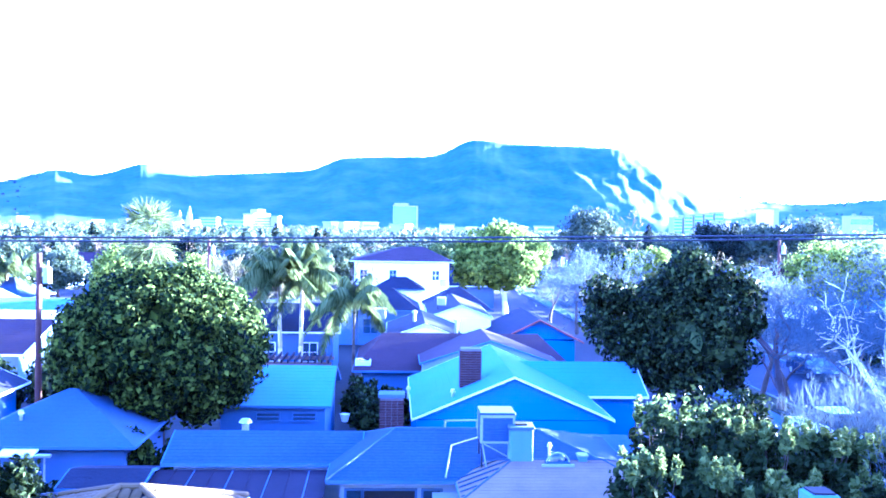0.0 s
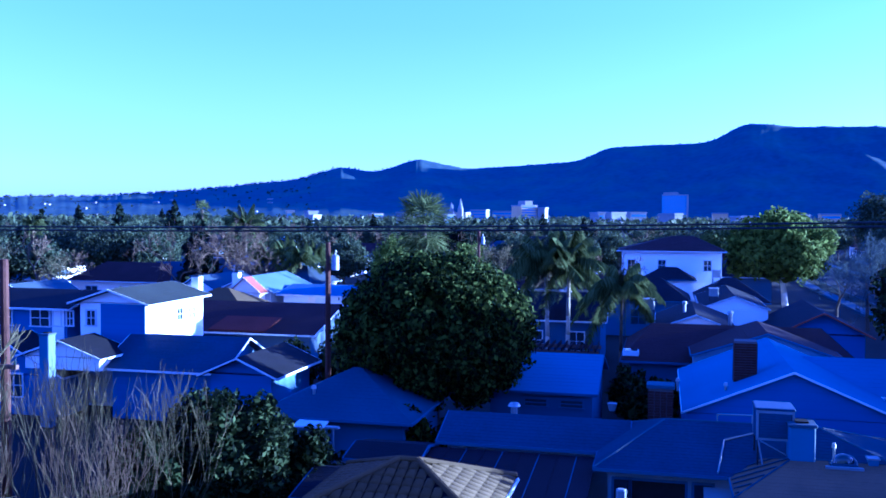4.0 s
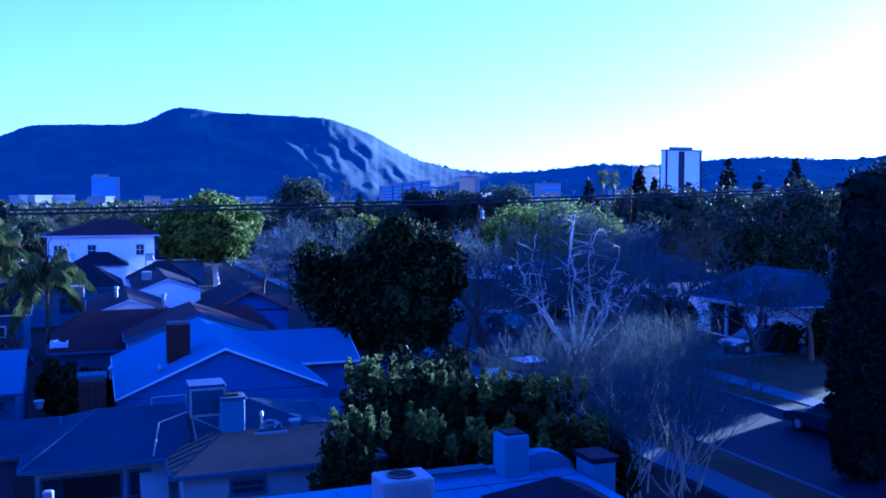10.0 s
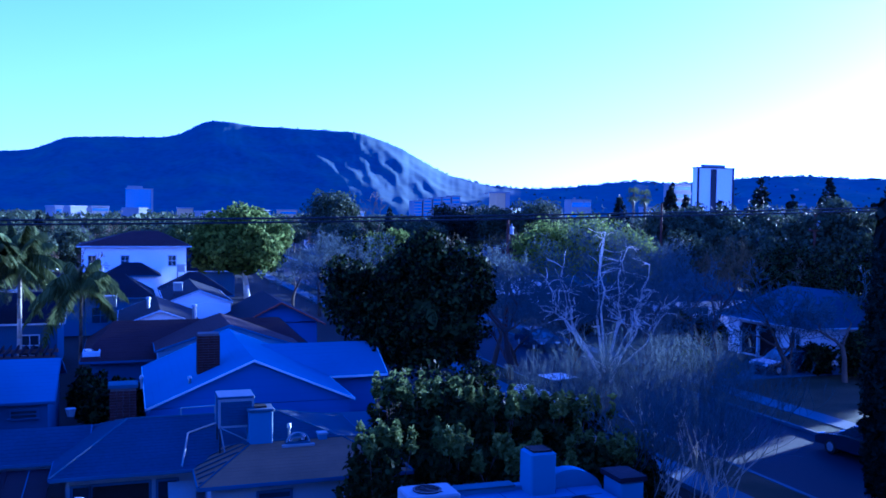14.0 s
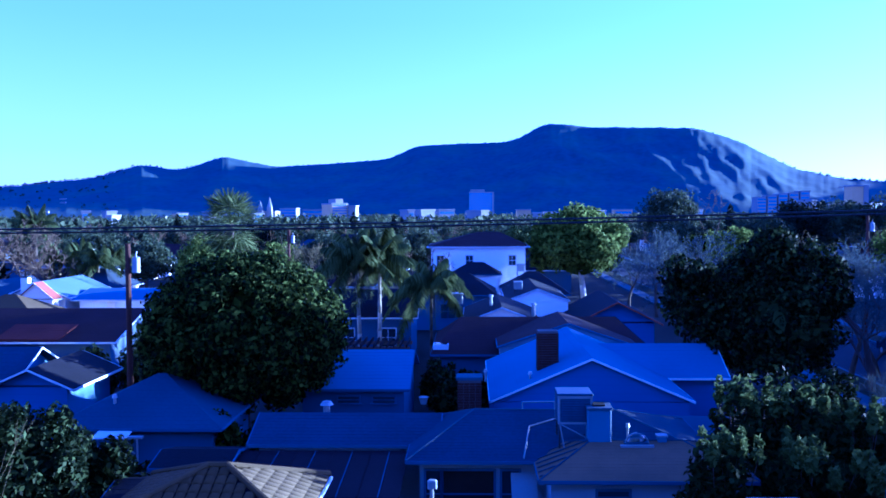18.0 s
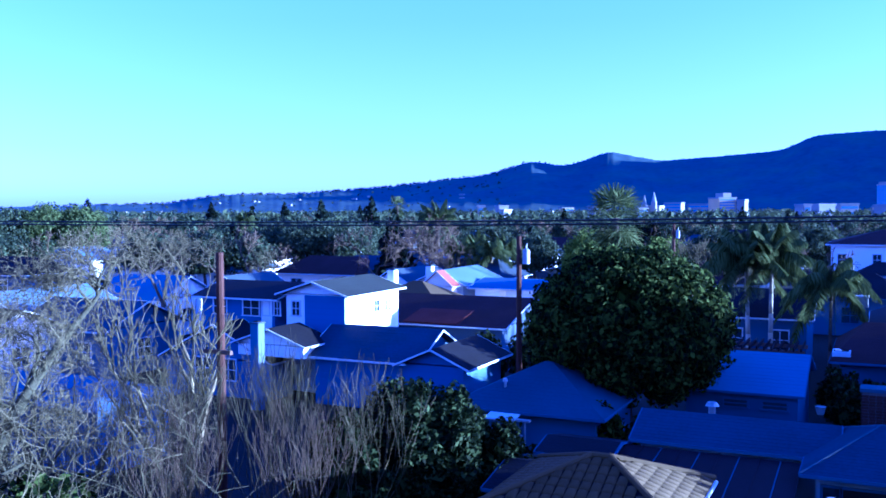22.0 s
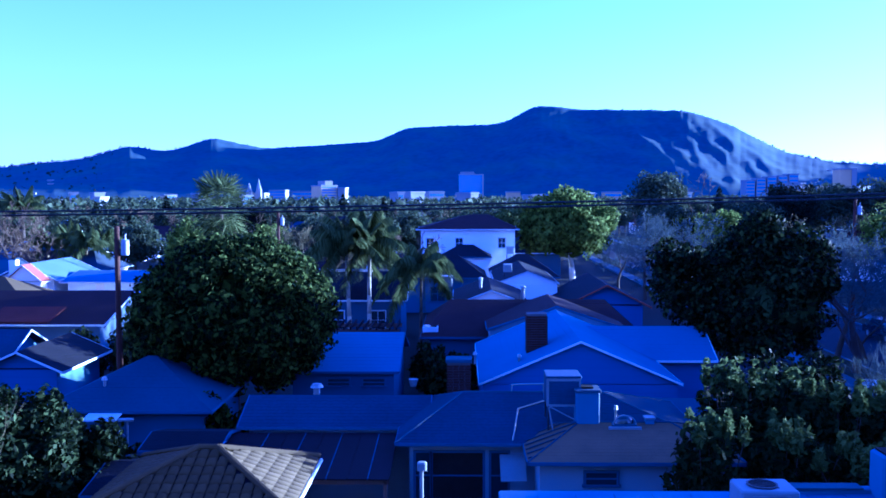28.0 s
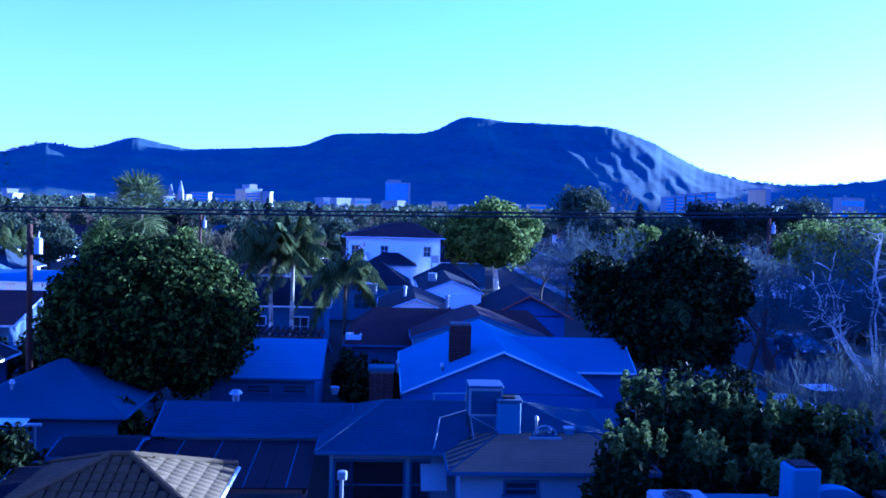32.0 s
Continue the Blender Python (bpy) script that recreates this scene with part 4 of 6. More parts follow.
def sweep(pts, r, n=5):
    """One unbroken tube through pts."""
    v, f = [], []
    for k, p in enumerate(pts):
        for j in range(n):
            a = 2 * math.pi * j / n
            v.append((p[0], p[1] + r * math.cos(a), p[2] + r * math.sin(a)))
        if k:
            f += [((k - 1) * n + j, (k - 1) * n + (j + 1) % n, k * n + (j + 1) % n, k * n + j) for j in range(n)]
    return Shape().add(v, f)


for dy, dz in ((0.0, 0.0), (0.55, -0.14)):
    xs = [-95 + 143 * k / 60 for k in range(61)]
    single("power_line", sweep([(x, 30 + dy, z_wire(x) + dz) for x in xs], 0.034), M["wire"], "thin black overhead cable", "cable", group="overhead cables")


# ---- more of the left-hand houses ----
l4 = house("house", "low house with dark roof and white rake boards", -35.8, -28.2, 38.0, 40.6, 2.0, 3.9, "y", 0, 0, "shingle_dark", "stucco_blue", over=0.3, wins=[("S", -32.9, 0.9, 1.0, 1.1), ("S", -31.2, 0.9, 1.0, 1.1)])
house("", "", -30.6, -25.9, 37.7, 40.6, 3.05, 3.88, "y", 0, 0, "shingle_dark", "stucco_white", parent=l4, over=0.3, z0=2.4)
house("house", "low house with a pale roof behind bare branches", -37.0, -25.6, 24.0, 28.6, 2.6, 3.35, "x", 2.0, 2.3, "shingle_pale", "stucco_blue", trim="stucco_grey")
house("house", "low house with white gable and grey roof", -42.0, -36.0, 70.0, 79.0, 2.8, 4.6, "y", 0, 0, "shingle_mid", "stucco_white")
gb = house("house", "garage with a bright sunlit sloping roof", -35.3, -30.1, 66.6, 75.0, 3.75, 4.9, "y", 0, 0, "roll_roof", "stucco_white", wins=[("S", -32.6, 1.4, 1.1, 1.0)])
house("", "", -33.5, -30.5, 65.1, 66.5, 3.75, 5.0, "y", 0, 0, "tile_red", "stucco_cream", parent=gb, over=0.2)
part("door", Shape().box(-27.5, 67.38, 2.4, -26.9, 67.46, 3.5), M["stucco_cream"], gb, "cream door")
house("", "", -30.1, -23.5, 67.0, 74.0, 3.55, 4.15, "x", 0, 0, "roll_roof", "stucco_white", parent=gb, wins=[("S", -28.9, 1.6, 1.0, 1.2), ("S", -25.0, 1.6, 1.0, 1.2)])
house("house", "small house with a tan hip roof", -35.2, -29.4, 59.8, 65.0, 3.1, 4.4, "x", 2.5, 2.5, "tile_tan", "stucco_cream")
house("house", "small two-storey house with blue-grey gable", -46.2, -42.4, 54.0, 60.0, 3.8, 5.0, "y", 0, 0, "shingle_mid", "stucco_blue", wins=[("S", -44.3, 3.0, 0.7, 0.8)])
house("carport", "low lean-to roof beside a tiled garage", -9.7, -6.8, 22.4, 26.1, 2.4, 2.75, "x", 0, 0, "shingle_dark", "stucco_grey", over=0.3, category="carport", trim="stucco_grey", step=0.6)
house("shed", "small garden shed with a flat dark roof", -9.6, -7.2, 26.3, 28.8, 2.45, 2.7, "x", 0, 0, "shingle_dark", "stucco_grey", over=0.2, category="shed", trim="stucco_grey", step=0.6)

for a, d, w, dep, ze, zr, ax, rf, wl, lab in ((-46.5, 61, 8, 7, 2.9, 4.4, "x", "shingle_mid", "stucco_dull", "grey-walled bungalow with a blue-grey roof behind bare trees"), (-49.6, 69, 7, 9, 3.0, 4.6, "y", "shingle_pale", "stucco_white", "white gabled bungalow glimpsed through branches"),
                                       (-53.0, 60, 8, 7, 2.9, 4.3, "x", "shingle_brown", "stucco_cream", "cream bungalow with a brown roof behind branches"), (-43.8, 78, 9, 7, 3.0, 4.7, "x", "shingle_pale", "stucco_white", "pale bungalow with a light roof"),
                                       (-56.5, 74, 7, 8, 3.0, 4.8, "y", "shingle_dark", "stucco_dull", "grey bungalow with a dark gable roof")):
    cx, cy = d * math.sin(radians(a)), d * math.cos(radians(a))
    house("bungalow", lab, cx - w / 2, cx + w / 2, cy - dep / 2, cy + dep / 2, ze, zr, ax, 0, 0, rf, wl, wins=[("S", cx - 1.6, 1.0, 1.1, 1.1), ("S", cx + 1.8, 1.0, 1.1, 1.1), ("E", cy, 1.0, 1.1, 1.1)], step=0.5)

# ---- tiled garage just below ----
def tiled_slope(parent, a, b, c, d, tile, du=0.26, dv=0.31):
    """Barrel tiles laid one by one on the plane a, b (eave), c, d (top)."""
    a, b, c, d = [Vector(q) for q in (a, b, c, d)]
    u = (b - a).normalized()
    nrm = u.cross(lerp(c, d, 0.5) - a).normalized()
    w = nrm.cross(u)
    length, rise = (b - a).length, (d - a).dot(w)
    u0, u1 = (d - a).dot(u), (c - a).dot(u)
    part("roof_deck", Shape().slab([a, b, c, d] if (c - d).length > 1e-4 else [a, b, c], 0.08), M["shingle_dark"], parent)
    for r in range(int(rise / dv)):
        t = (r + 0.5) * dv / rise
        lo, hi = u0 * t, length + (u1 - length) * t
        for k in range(int(length / du) + 1):
            x = (k + 0.5) * du
            if not lo + 0.04 < x < hi - 0.04:
                continue
            ob = part("roof_tile", tile, None, parent)
            p = a + u * x + w * ((r + 0.5) * dv) + nrm * 0.02
            ob.matrix_basis = Matrix.Translation(p) @ Matrix((u, w, nrm)).transposed().to_4x4()


arc = [(0.125 * math.cos(math.pi * k / 6), 0.036 * math.sin(math.pi * k / 6)) for k in range(7)]
tv = [(x, -0.18, z + 0.018) for x, z in arc] + [(x * 0.88, 0.17, z * 0.9) for x, z in arc]
tv += [(x * 0.86, -0.18, z * 0.8 + 0.012) for x, z in arc]
tf = [(k, k + 1, k + 8, k + 7) for k in range(6)] + [(k, k + 14, k + 15, k + 1) for k in range(6)]
barrel = mesh_from("roof_tile", Shape().add(tv, tf), M["tile_tan"], True)
tg = thing("garage", (-5.95, 20.8, 0), "garage under a tan barrel-tile hip roof, one slope sunlit", "garage")
part("wall", Shape().box(-7.8, 19.15, 0, -4.1, 22.45, 3.3), M["stucco_white"], tg)
TX0, TX1, TY0, TY1, TZ0, TZ1 = -8.2, -3.65, 18.75, 22.85, 3.26, 4.06
ca, cb, cc, cd, ra, rb = (TX0, TY0, TZ0), (TX1, TY0, TZ0), (TX1, TY1, TZ0), (TX0, TY1, TZ0), (-6.15, 20.8, TZ1), (-5.7, 20.8, TZ1)
tiled_slope(tg, ca, cb, rb, ra, barrel)
tiled_slope(tg, cb, cc, rb, rb, barrel)
tiled_slope(tg, cc, cd, ra, rb, barrel)
tiled_slope(tg, cd, ca, ra, ra, barrel)
for p, q in ((ra, rb), (ca, ra), (cd, ra), (cb, rb), (cc, rb)):
    part("hip_cap", Shape().tube(Vector(p) + Vector((0, 0, 0.05)), Vector(q) + Vector((0, 0, 0.05)), 0.08, 0.08, 8), M["tile_tan"], tg)
part("gutter", Shape().tube((TX1 + 0.05, TY0, TZ0 - 0.06), (TX1 + 0.05, TY1, TZ0 - 0.06), 0.05, 0.05, 8), M["trim"], tg, "white gutter")
part("downpipe", Shape().path([(TX1 + 0.05, TY1 - 0.05, TZ0 - 0.08), (-4.05, TY1 - 0.35, 2.8), (-4.05, TY1 - 0.35, 0.0)], [0.035] * 3, 8), M["trim"], tg)

# ---- house opposite, porch side to the street ----
ro = house("house", "pale bungalow with a wide roof and shaded porch", 41.8, 52.0, 47.8, 57.6, 2.8, 5.0, "y", 2.0, 2.0, "shingle_mid", "stucco_white", wins=[("W", 49.6, 0.9, 0.9, 1.3)], over=0.8)
# Flat dark sheet on the wall paints the porch's shade; nothing is recessed.
part("porch_recess", Shape().box(42.57, 51.2, 0.2, 42.62, 55.2, 2.4), M["interior"], ro, "dark sheet standing in for the shaded open porch")
for y in (51.2, 53.2, 55.2):
    part("porch_post", Shape().box(42.3, y - 0.08, 0.0, 42.5, y + 0.08, 2.6), M["trim"], ro)
for k, (y, m) in enumerate(((66, "shingle_grey"), (84, "shingle_pale"), (103, "shingle_brown"), (28, "shingle_mid"), (122, "shingle_mid"))):
    house("house", "low bungalow across the street with a " + ("grey", "pale", "brown", "blue-grey", "grey")[k] + " roof", 42.5, 52.5, y, y + 10, 2.8, 4.8, "xy"[k % 2], 2.0, 2.0, m, "stucco_white", wins=[("W", y + 3, 1, 1.2, 1.2), ("W", y + 7, 1, 1.2, 1.2), ("S", 47, 1, 1.2, 1.2)])

# ---- chimneys ----
def brick_stack(x0, y0, x1, y1, z0, z1, label, cap=True):
    c = thing("chimney", ((x0 + x1) / 2, (y0 + y1) / 2, z0), label, "chimney")
    part("core", Shape().box(x0 + 0.02, y0 + 0.02, z0, x1 - 0.02, y1 - 0.02, z1 - 0.02), M["mortar"], c)
    def brick_mesh(l, w):
        return mesh_from("brick", Shape().box(-l / 2, -w / 2, 0, l / 2, w / 2, 0.085, 0.008), M["brick"])
    bx, by = brick_mesh(0.205, 0.1), brick_mesh(0.1, 0.205)
    rows = int((z1 - z0 - 0.1) / 0.1)
    first = max(0, rows - 16)
    for r in range(rows):
        z = z0 + 0.01 + r * 0.1
        if r < first:
            continue
        for side in range(4):
            ln = (x1 - x0) if side < 2 else (y1 - y0)
            n = max(2, round(ln / 0.22))
            for k in range(n):
                u = (k + 0.5 + (0.04 if r % 2 else -0.04)) * ln / n
                if side < 2:
                    ob = part("brick", bx, None, c)
                    ob.location = (x0 + u, y0 + 0.04 if side == 0 else y1 - 0.04, z)
                else:
                    ob = part("brick", by, None, c)
                    ob.location = (x0 + 0.04 if side == 2 else x1 - 0.04, y0 + u, z)
    if first:
        part("lower_stack", Shape().box(x0 - 0.005, y0 - 0.005, z0, x1 + 0.005, y1 + 0.005, z0 + first * 0.1), M["brick"], c)
    if cap:
        part("cap", Shape().box(x0 - 0.06, y0 - 0.06, z1 - 0.1, x1 + 0.06, y1 + 0.06, z1 + 0.03, 0.02), M["concrete"], c, "pale mortar cap")
    return c


brick_stack(2.66, 36.4, 3.5, 37.1, 3.3, 5.2, "dark brick chimney rising from a pale roof", False)
brick_stack(-0.52, 33.7, 0.36, 34.4, 0.0, 3.8, "dark brick chimney with a pale cap beside the gabled house")


def stucco_stack(x, y, w, z0, z1, label):
    c = thing("chimney", (x, y, z0), label, "chimney")
    # Low stacks get the stucco copy whose colour is darkened for shade.
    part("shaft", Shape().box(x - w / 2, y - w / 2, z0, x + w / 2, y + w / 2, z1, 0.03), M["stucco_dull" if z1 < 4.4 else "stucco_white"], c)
    part("cap", Shape().box(x - w / 2 - 0.04, y - w / 2 - 0.04, z1, x + w / 2 + 0.04, y + w / 2 + 0.04, z1 + 0.08, 0.02), M["concrete"], c)
    part("flue", Shape().box(x - w / 4, y - w / 4, z1 + 0.08, x + w / 4, y + w / 4, z1 + 0.13), M["interior"], c)
    return c


stucco_stack(3.74, 26.65, 0.68, 2.8, 4.2, "white stucco chimney box on a low roof")
stucco_stack(-27.9, 36.5, 0.52, 0.0, 4.3, "pale chimney on a low dark roof")
stucco_stack(-26.4, 47.75, 0.5, 0.0, 6.3, "tall white chimney beside a dark roof")
stucco_stack(-33.0, 66.0, 0.55, 0.0, 5.3, "tall white chimney on a grey roof")


# ---- rooftop machines ----
def swamp_cooler(x, y, z, s=1.0, label="boxy galvanised evaporative cooler on legs", fine=True, legs=0.28):
    c = thing("evaporative_cooler", (x, y, z), label, "air cooler", "rooftop coolers")
    w, h = 0.5 * s, 0.85 * s
    zb = z + legs * s
    part("cabinet", Shape().box(x - w, y - w, zb, x + w, y + w, zb + h, 0.03), M["tin" if fine else "metal"], c)
    if fine:
        for sx in (-1, 1):
            for sy in (-1, 1):
                part("corner_post", Shape().box(x + sx * (w - 0.02) - 0.035, y + sy * (w - 0.02) - 0.035, zb, x + sx * (w - 0.02) + 0.035, y + sy * (w - 0.02) + 0.035, zb + h), M["paint_dull"], c)
        for sy in (-1, 1):
            part("frame_rail", Shape().box(x - w + 0.06, y + sy * (w + 0.008) - 0.014, zb + h - 0.09, x + w - 0.06, y + sy * (w + 0.008) + 0.014, zb + h - 0.01), M["paint_dull"], c)
            part("frame_rail", Shape().box(x - w + 0.06, y + sy * (w + 0.008) - 0.014, zb, x + w - 0.06, y + sy * (w + 0.008) + 0.014, zb + 0.06), M["paint_dull"], c)
        part("stand_brace", Shape().tube((x - w + 0.1, y - w, zb - 0.02), (x + w + 0.3, y - w, z - 0.05), 0.022, 0.022, 6), M["paint_dull"], c)
        part("stand_brace", Shape().tube((x - w + 0.05, y - w, zb - 0.02), (x - w + 0.2, y - w - 0.1, z - 0.28), 0.022, 0.022, 6), M["paint_dull"], c)
    part("lid", Shape().box(x - w - 0.03, y - w - 0.03, zb + h, x + w + 0.03, y + w + 0.03, zb + h + 0.06, 0.02), M["tin" if fine else "paint_metal"], c)
    for sx in (-1, 1):
        for sy in (-1, 1):
            px, py = x + sx * (w - 0.04), y + sy * (w - 0.04)
            part("leg", Shape().box(px - 0.025, py - 0.025, z - 0.35, px + 0.025, py + 0.025, zb), M["dark_metal"], c)
    if fine:
        for face in (-1, 1):
            for k in range(9):
                zz = zb + 0.12 * s + k * 0.075 * s
                part("louvre", Shape().prism([(x - w + 0.1, y + face * w, zz), (x + w - 0.1, y + face * w, zz), (x + w - 0.1, y + face * (w + 0.025), zz - 0.03), (x - w + 0.1, y + face * (w + 0.025), zz - 0.03)], (0, 0, 0.012)), M["tin"], c)
        part("water_pipe", Shape().tube((x + w, y - w, zb + 0.1), (x + w + 0.5, y - w - 0.4, z - 0.3), 0.02, 0.02, 6), M["metal"], c)
    return c


swamp_cooler(3.07, 27.2, 3.1, label="boxy galvanised evaporative cooler standing on a shingled roof", legs=0.6)
for x, y, z, s in ((-0.9, 57.5, 4.0, 0.7), (3.4, 66.0, 4.2, 0.6), (-2.2, 80, 4.4, 0.7), (4.4, 81, 4.5, 0.7)):
    swamp_cooler(x, y, z, s, "small pale cooler box on a far roof", False)
vent(-4.9, 30.3, 3.2, 0.3, 0.12, "round galvanised roof turbine vent")
vent(0.6, 38.0, 3.0, 0.25)
vent(4.62, 26.75, 3.2, 0.4, 0.035)
vent(2.3, 35.5, 3.4, 0.2)
vent(-12.8, 31.9, 3.2, 0.2)
vent(1.2, 55.5, 4.4, 0.4, 0.09)
vent(3.7, 54.0, 3.9, 0.55, 0.11)
# skylight dome and small hatch on the near roof
sk = thing("skylight", (4.78, 26.3, 3.25), "small arched skylight with a white rim on a roof ridge", "skylight")
part("kerb_frame", Shape().box(4.42, 26.12, 3.12, 5.14, 26.55, 3.3, 0.02), M["shingle_mid"], sk)
dome = [(4.78 + 0.3 * math.cos(a) * math.cos(e), 26.33 + 0.18 * math.sin(a) * math.cos(e), 3.29 + 0.26 * math.sin(e)) for e in (0, 0.4, 0.8, 1.2, 1.5) for a in [2 * math.pi * k / 14 for k in range(14)]]
part("dome", Shape().add(dome, [(14 * j + k, 14 * j + (k + 1) % 14, 14 * j + 14 + (k + 1) % 14, 14 * j + 14 + k) for j in range(4) for k in range(14)] + [tuple(range(56, 70))]), M["glass"], sk, smooth=True)
part("rim", Shape().path([(4.78 + 0.33 * math.cos(math.pi * k / 12), 26.14, 3.29 + 0.28 * math.sin(math.pi * k / 12)) for k in range(13)], [0.02] * 13, 6), M["paint_dull"], sk, "white arched rim")
part("apron", Shape().box(4.3, 26.02, 3.16, 5.26, 26.12, 3.25, 0.01), M["paint_dull"], sk)
sh = thing("roof_hatch", (5.55, 26.45, 3.25), "small pale roof hatch", "hatch")
part("body", Shape().box(5.42, 26.3, 3.1, 5.68, 26.56, 3.42, 0.02), M["stucco_dull"], sh)
part("lid", Shape().box(5.39, 26.27, 3.42, 5.71, 26.59, 3.47, 0.01), M["paint_dull"], sh)
for x, y, z in ((-1.6, 47.2, 3.05), (0.2, 79, 3.7)):
    s1 = thing("skylight", (x, y, z), "flat white skylight on a dark roof", "skylight")
    part("frame", Shape().box(x - 0.4, y - 0.5, z - 0.2, x + 0.4, y + 0.5, z + 0.06, 0.02), M["trim"], s1)
    part("pane", Shape().box(x - 0.33, y - 0.43, z + 0.06, x + 0.33, y + 0.43, z + 0.075), M["glass"], s1)

# ---- flat white roof just below ----
fl = thing("flat_roof_building", (5.5, 12, 0), "low stucco building with a flat white roof", "building")
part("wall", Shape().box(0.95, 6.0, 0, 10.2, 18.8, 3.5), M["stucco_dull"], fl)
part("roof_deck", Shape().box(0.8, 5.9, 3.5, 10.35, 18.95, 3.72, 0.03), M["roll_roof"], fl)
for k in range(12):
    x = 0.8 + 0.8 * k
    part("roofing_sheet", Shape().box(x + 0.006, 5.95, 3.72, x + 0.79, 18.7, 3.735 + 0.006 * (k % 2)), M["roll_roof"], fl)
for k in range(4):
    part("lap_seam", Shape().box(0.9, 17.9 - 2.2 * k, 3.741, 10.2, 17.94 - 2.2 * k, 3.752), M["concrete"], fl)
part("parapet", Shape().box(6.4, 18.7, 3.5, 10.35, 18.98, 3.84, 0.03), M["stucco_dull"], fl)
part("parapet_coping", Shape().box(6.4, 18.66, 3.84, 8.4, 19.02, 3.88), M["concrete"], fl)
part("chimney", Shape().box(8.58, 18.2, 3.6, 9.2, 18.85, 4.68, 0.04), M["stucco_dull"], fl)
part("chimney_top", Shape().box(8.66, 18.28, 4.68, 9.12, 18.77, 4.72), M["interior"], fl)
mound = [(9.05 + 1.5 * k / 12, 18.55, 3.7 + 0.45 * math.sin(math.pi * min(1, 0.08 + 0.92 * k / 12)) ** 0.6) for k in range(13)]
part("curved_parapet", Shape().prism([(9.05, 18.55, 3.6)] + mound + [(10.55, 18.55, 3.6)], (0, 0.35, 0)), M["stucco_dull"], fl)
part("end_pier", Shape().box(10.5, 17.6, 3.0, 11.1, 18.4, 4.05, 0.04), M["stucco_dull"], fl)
part("pier_cap", Shape().box(10.45, 17.55, 4.05, 11.15, 18.45, 4.16), M["shingle_dark"], fl)
for k, e in enumerate((((7.6, 14.9), (10.1, 14.9)), ((10.1, 14.9), (10.1, 17.3)), ((10.1, 17.3), (7.6, 17.3)), ((7.6, 17.3), (7.6, 14.9)))):
    part("turret_roof_slope", courses((*e[0], 3.74), (*e[1], 3.74), (8.85, 16.3, 4.32), (8.85, 16.3, 4.32), 0.2), M["shingle_dark"], fl)
ac = thing("air_conditioner", (5.75, 16.95, 3.74), "white condenser unit with a round fan on a flat roof", "air conditioner")
part("cabinet", Shape().box(5.22, 16.55, 3.8, 6.3, 17.35, 4.5, 0.03), M["paint_dull"], ac)
part("base_frame", Shape().box(5.28, 16.6, 3.73, 6.24, 17.3, 3.8), M["dark_metal"], ac)
hoop = [[(5.72 + r * math.cos(2 * math.pi * k / 20), 16.95 + r * math.sin(2 * math.pi * k / 20), z) for r, z in ((0.25, 4.5), (0.25, 4.53), (0.29, 4.53), (0.29, 4.5))] for k in range(20)]
part("fan_ring", Shape().add([p for q in hoop for p in q], [(4 * k + j, 4 * k + (j + 1) % 4, 4 * ((k + 1) % 20) + (j + 1) % 4, 4 * ((k + 1) % 20) + j) for k in range(20) for j in range(4)]), M["dark_metal"], ac)
part("fan_well", Shape().tube((5.72, 16.95, 4.495), (5.72, 16.95, 4.506), 0.26, 0.26, 20), M["interior"], ac)
for k in range(6):
    part("grille_bar", Shape().box(5.47, 16.73 + 0.08 * k, 4.51, 5.97, 16.745 + 0.08 * k, 4.522), M["dark_metal"], ac)
for k in range(9):
    part("side_louvre", Shape().box(5.42, 16.535, 3.92 + 0.06 * k, 6.13, 16.552, 3.935 + 0.06 * k), M["metal"], ac)
lamp = thing("vent_pipe", (-0.81, 18.3, 0), "white vent pipe with a hooded top beside a flat roof", "vent")
part("pipe", Shape().tube((-0.81, 18.3, 0), (-0.81, 18.3, 4.35), 0.04, 0.04, 8), M["paint_dull"], lamp)
part("hood", Shape().box(-0.9, 18.22, 4.35, -0.7, 18.4, 4.52, 0.03), M["paint_dull"], lamp)

# ---- patio cover, awnings, pergola ----
pc = thing("patio_cover", (-4.7, 26.4, 0), "dark corrugated patio cover with pale joints", "patio cover")
for k in range(9):
    x = -7.2 + 0.58 * k
    part("panel", Shape().slab([(x, 24.4, 2.2), (x + 0.55, 24.4, 2.2), (x + 0.55, 28.15, 2.5), (x, 28.15, 2.5)], 0.03), M["patio"], pc)
    part("joint", Shape().slab([(x + 0.55, 24.4, 2.225), (x + 0.58, 24.4, 2.225), (x + 0.58, 28.15, 2.525), (x + 0.55, 28.15, 2.525)], 0.05), M["tin"] if k % 2 else M["patio"], pc)
for x in (-7.1, -4.6, -2.1):
    part("post", Shape().box(x - 0.05, 24.5, 0, x + 0.05, 24.6, 2.16), M["wood"], pc)
part("beam", Shape().box(-7.2, 24.5, 2.02, -2.0, 24.6, 2.17), M["wood"], pc)
aw = thing("window_awning", (1.6, 26.2, 1.7), "pale metal awning over a side window", "awning")
part("sheet", Shape().slab([(1.15, 25.7, 1.75), (1.9, 25.7, 1.75), (1.9, 26.5, 2.3), (1.15, 26.5, 2.3)], 0.03), M["paint_dull"], aw)
part("side_arm", Shape().tube((1.2, 25.75, 1.72), (1.2, 26.7, 1.72), 0.015, 0.015, 6), M["metal"], aw)
can = thing("door_canopy", (-12.3, 31.0, 1.9), "small white door canopy on brackets", "awning")
part("sheet", Shape().slab([(-12.85, 30.0, 2.42), (-11.7, 30.0, 2.42), (-11.7, 31.05, 2.6), (-12.85, 31.05, 2.6)], 0.05), M["trim"], can)
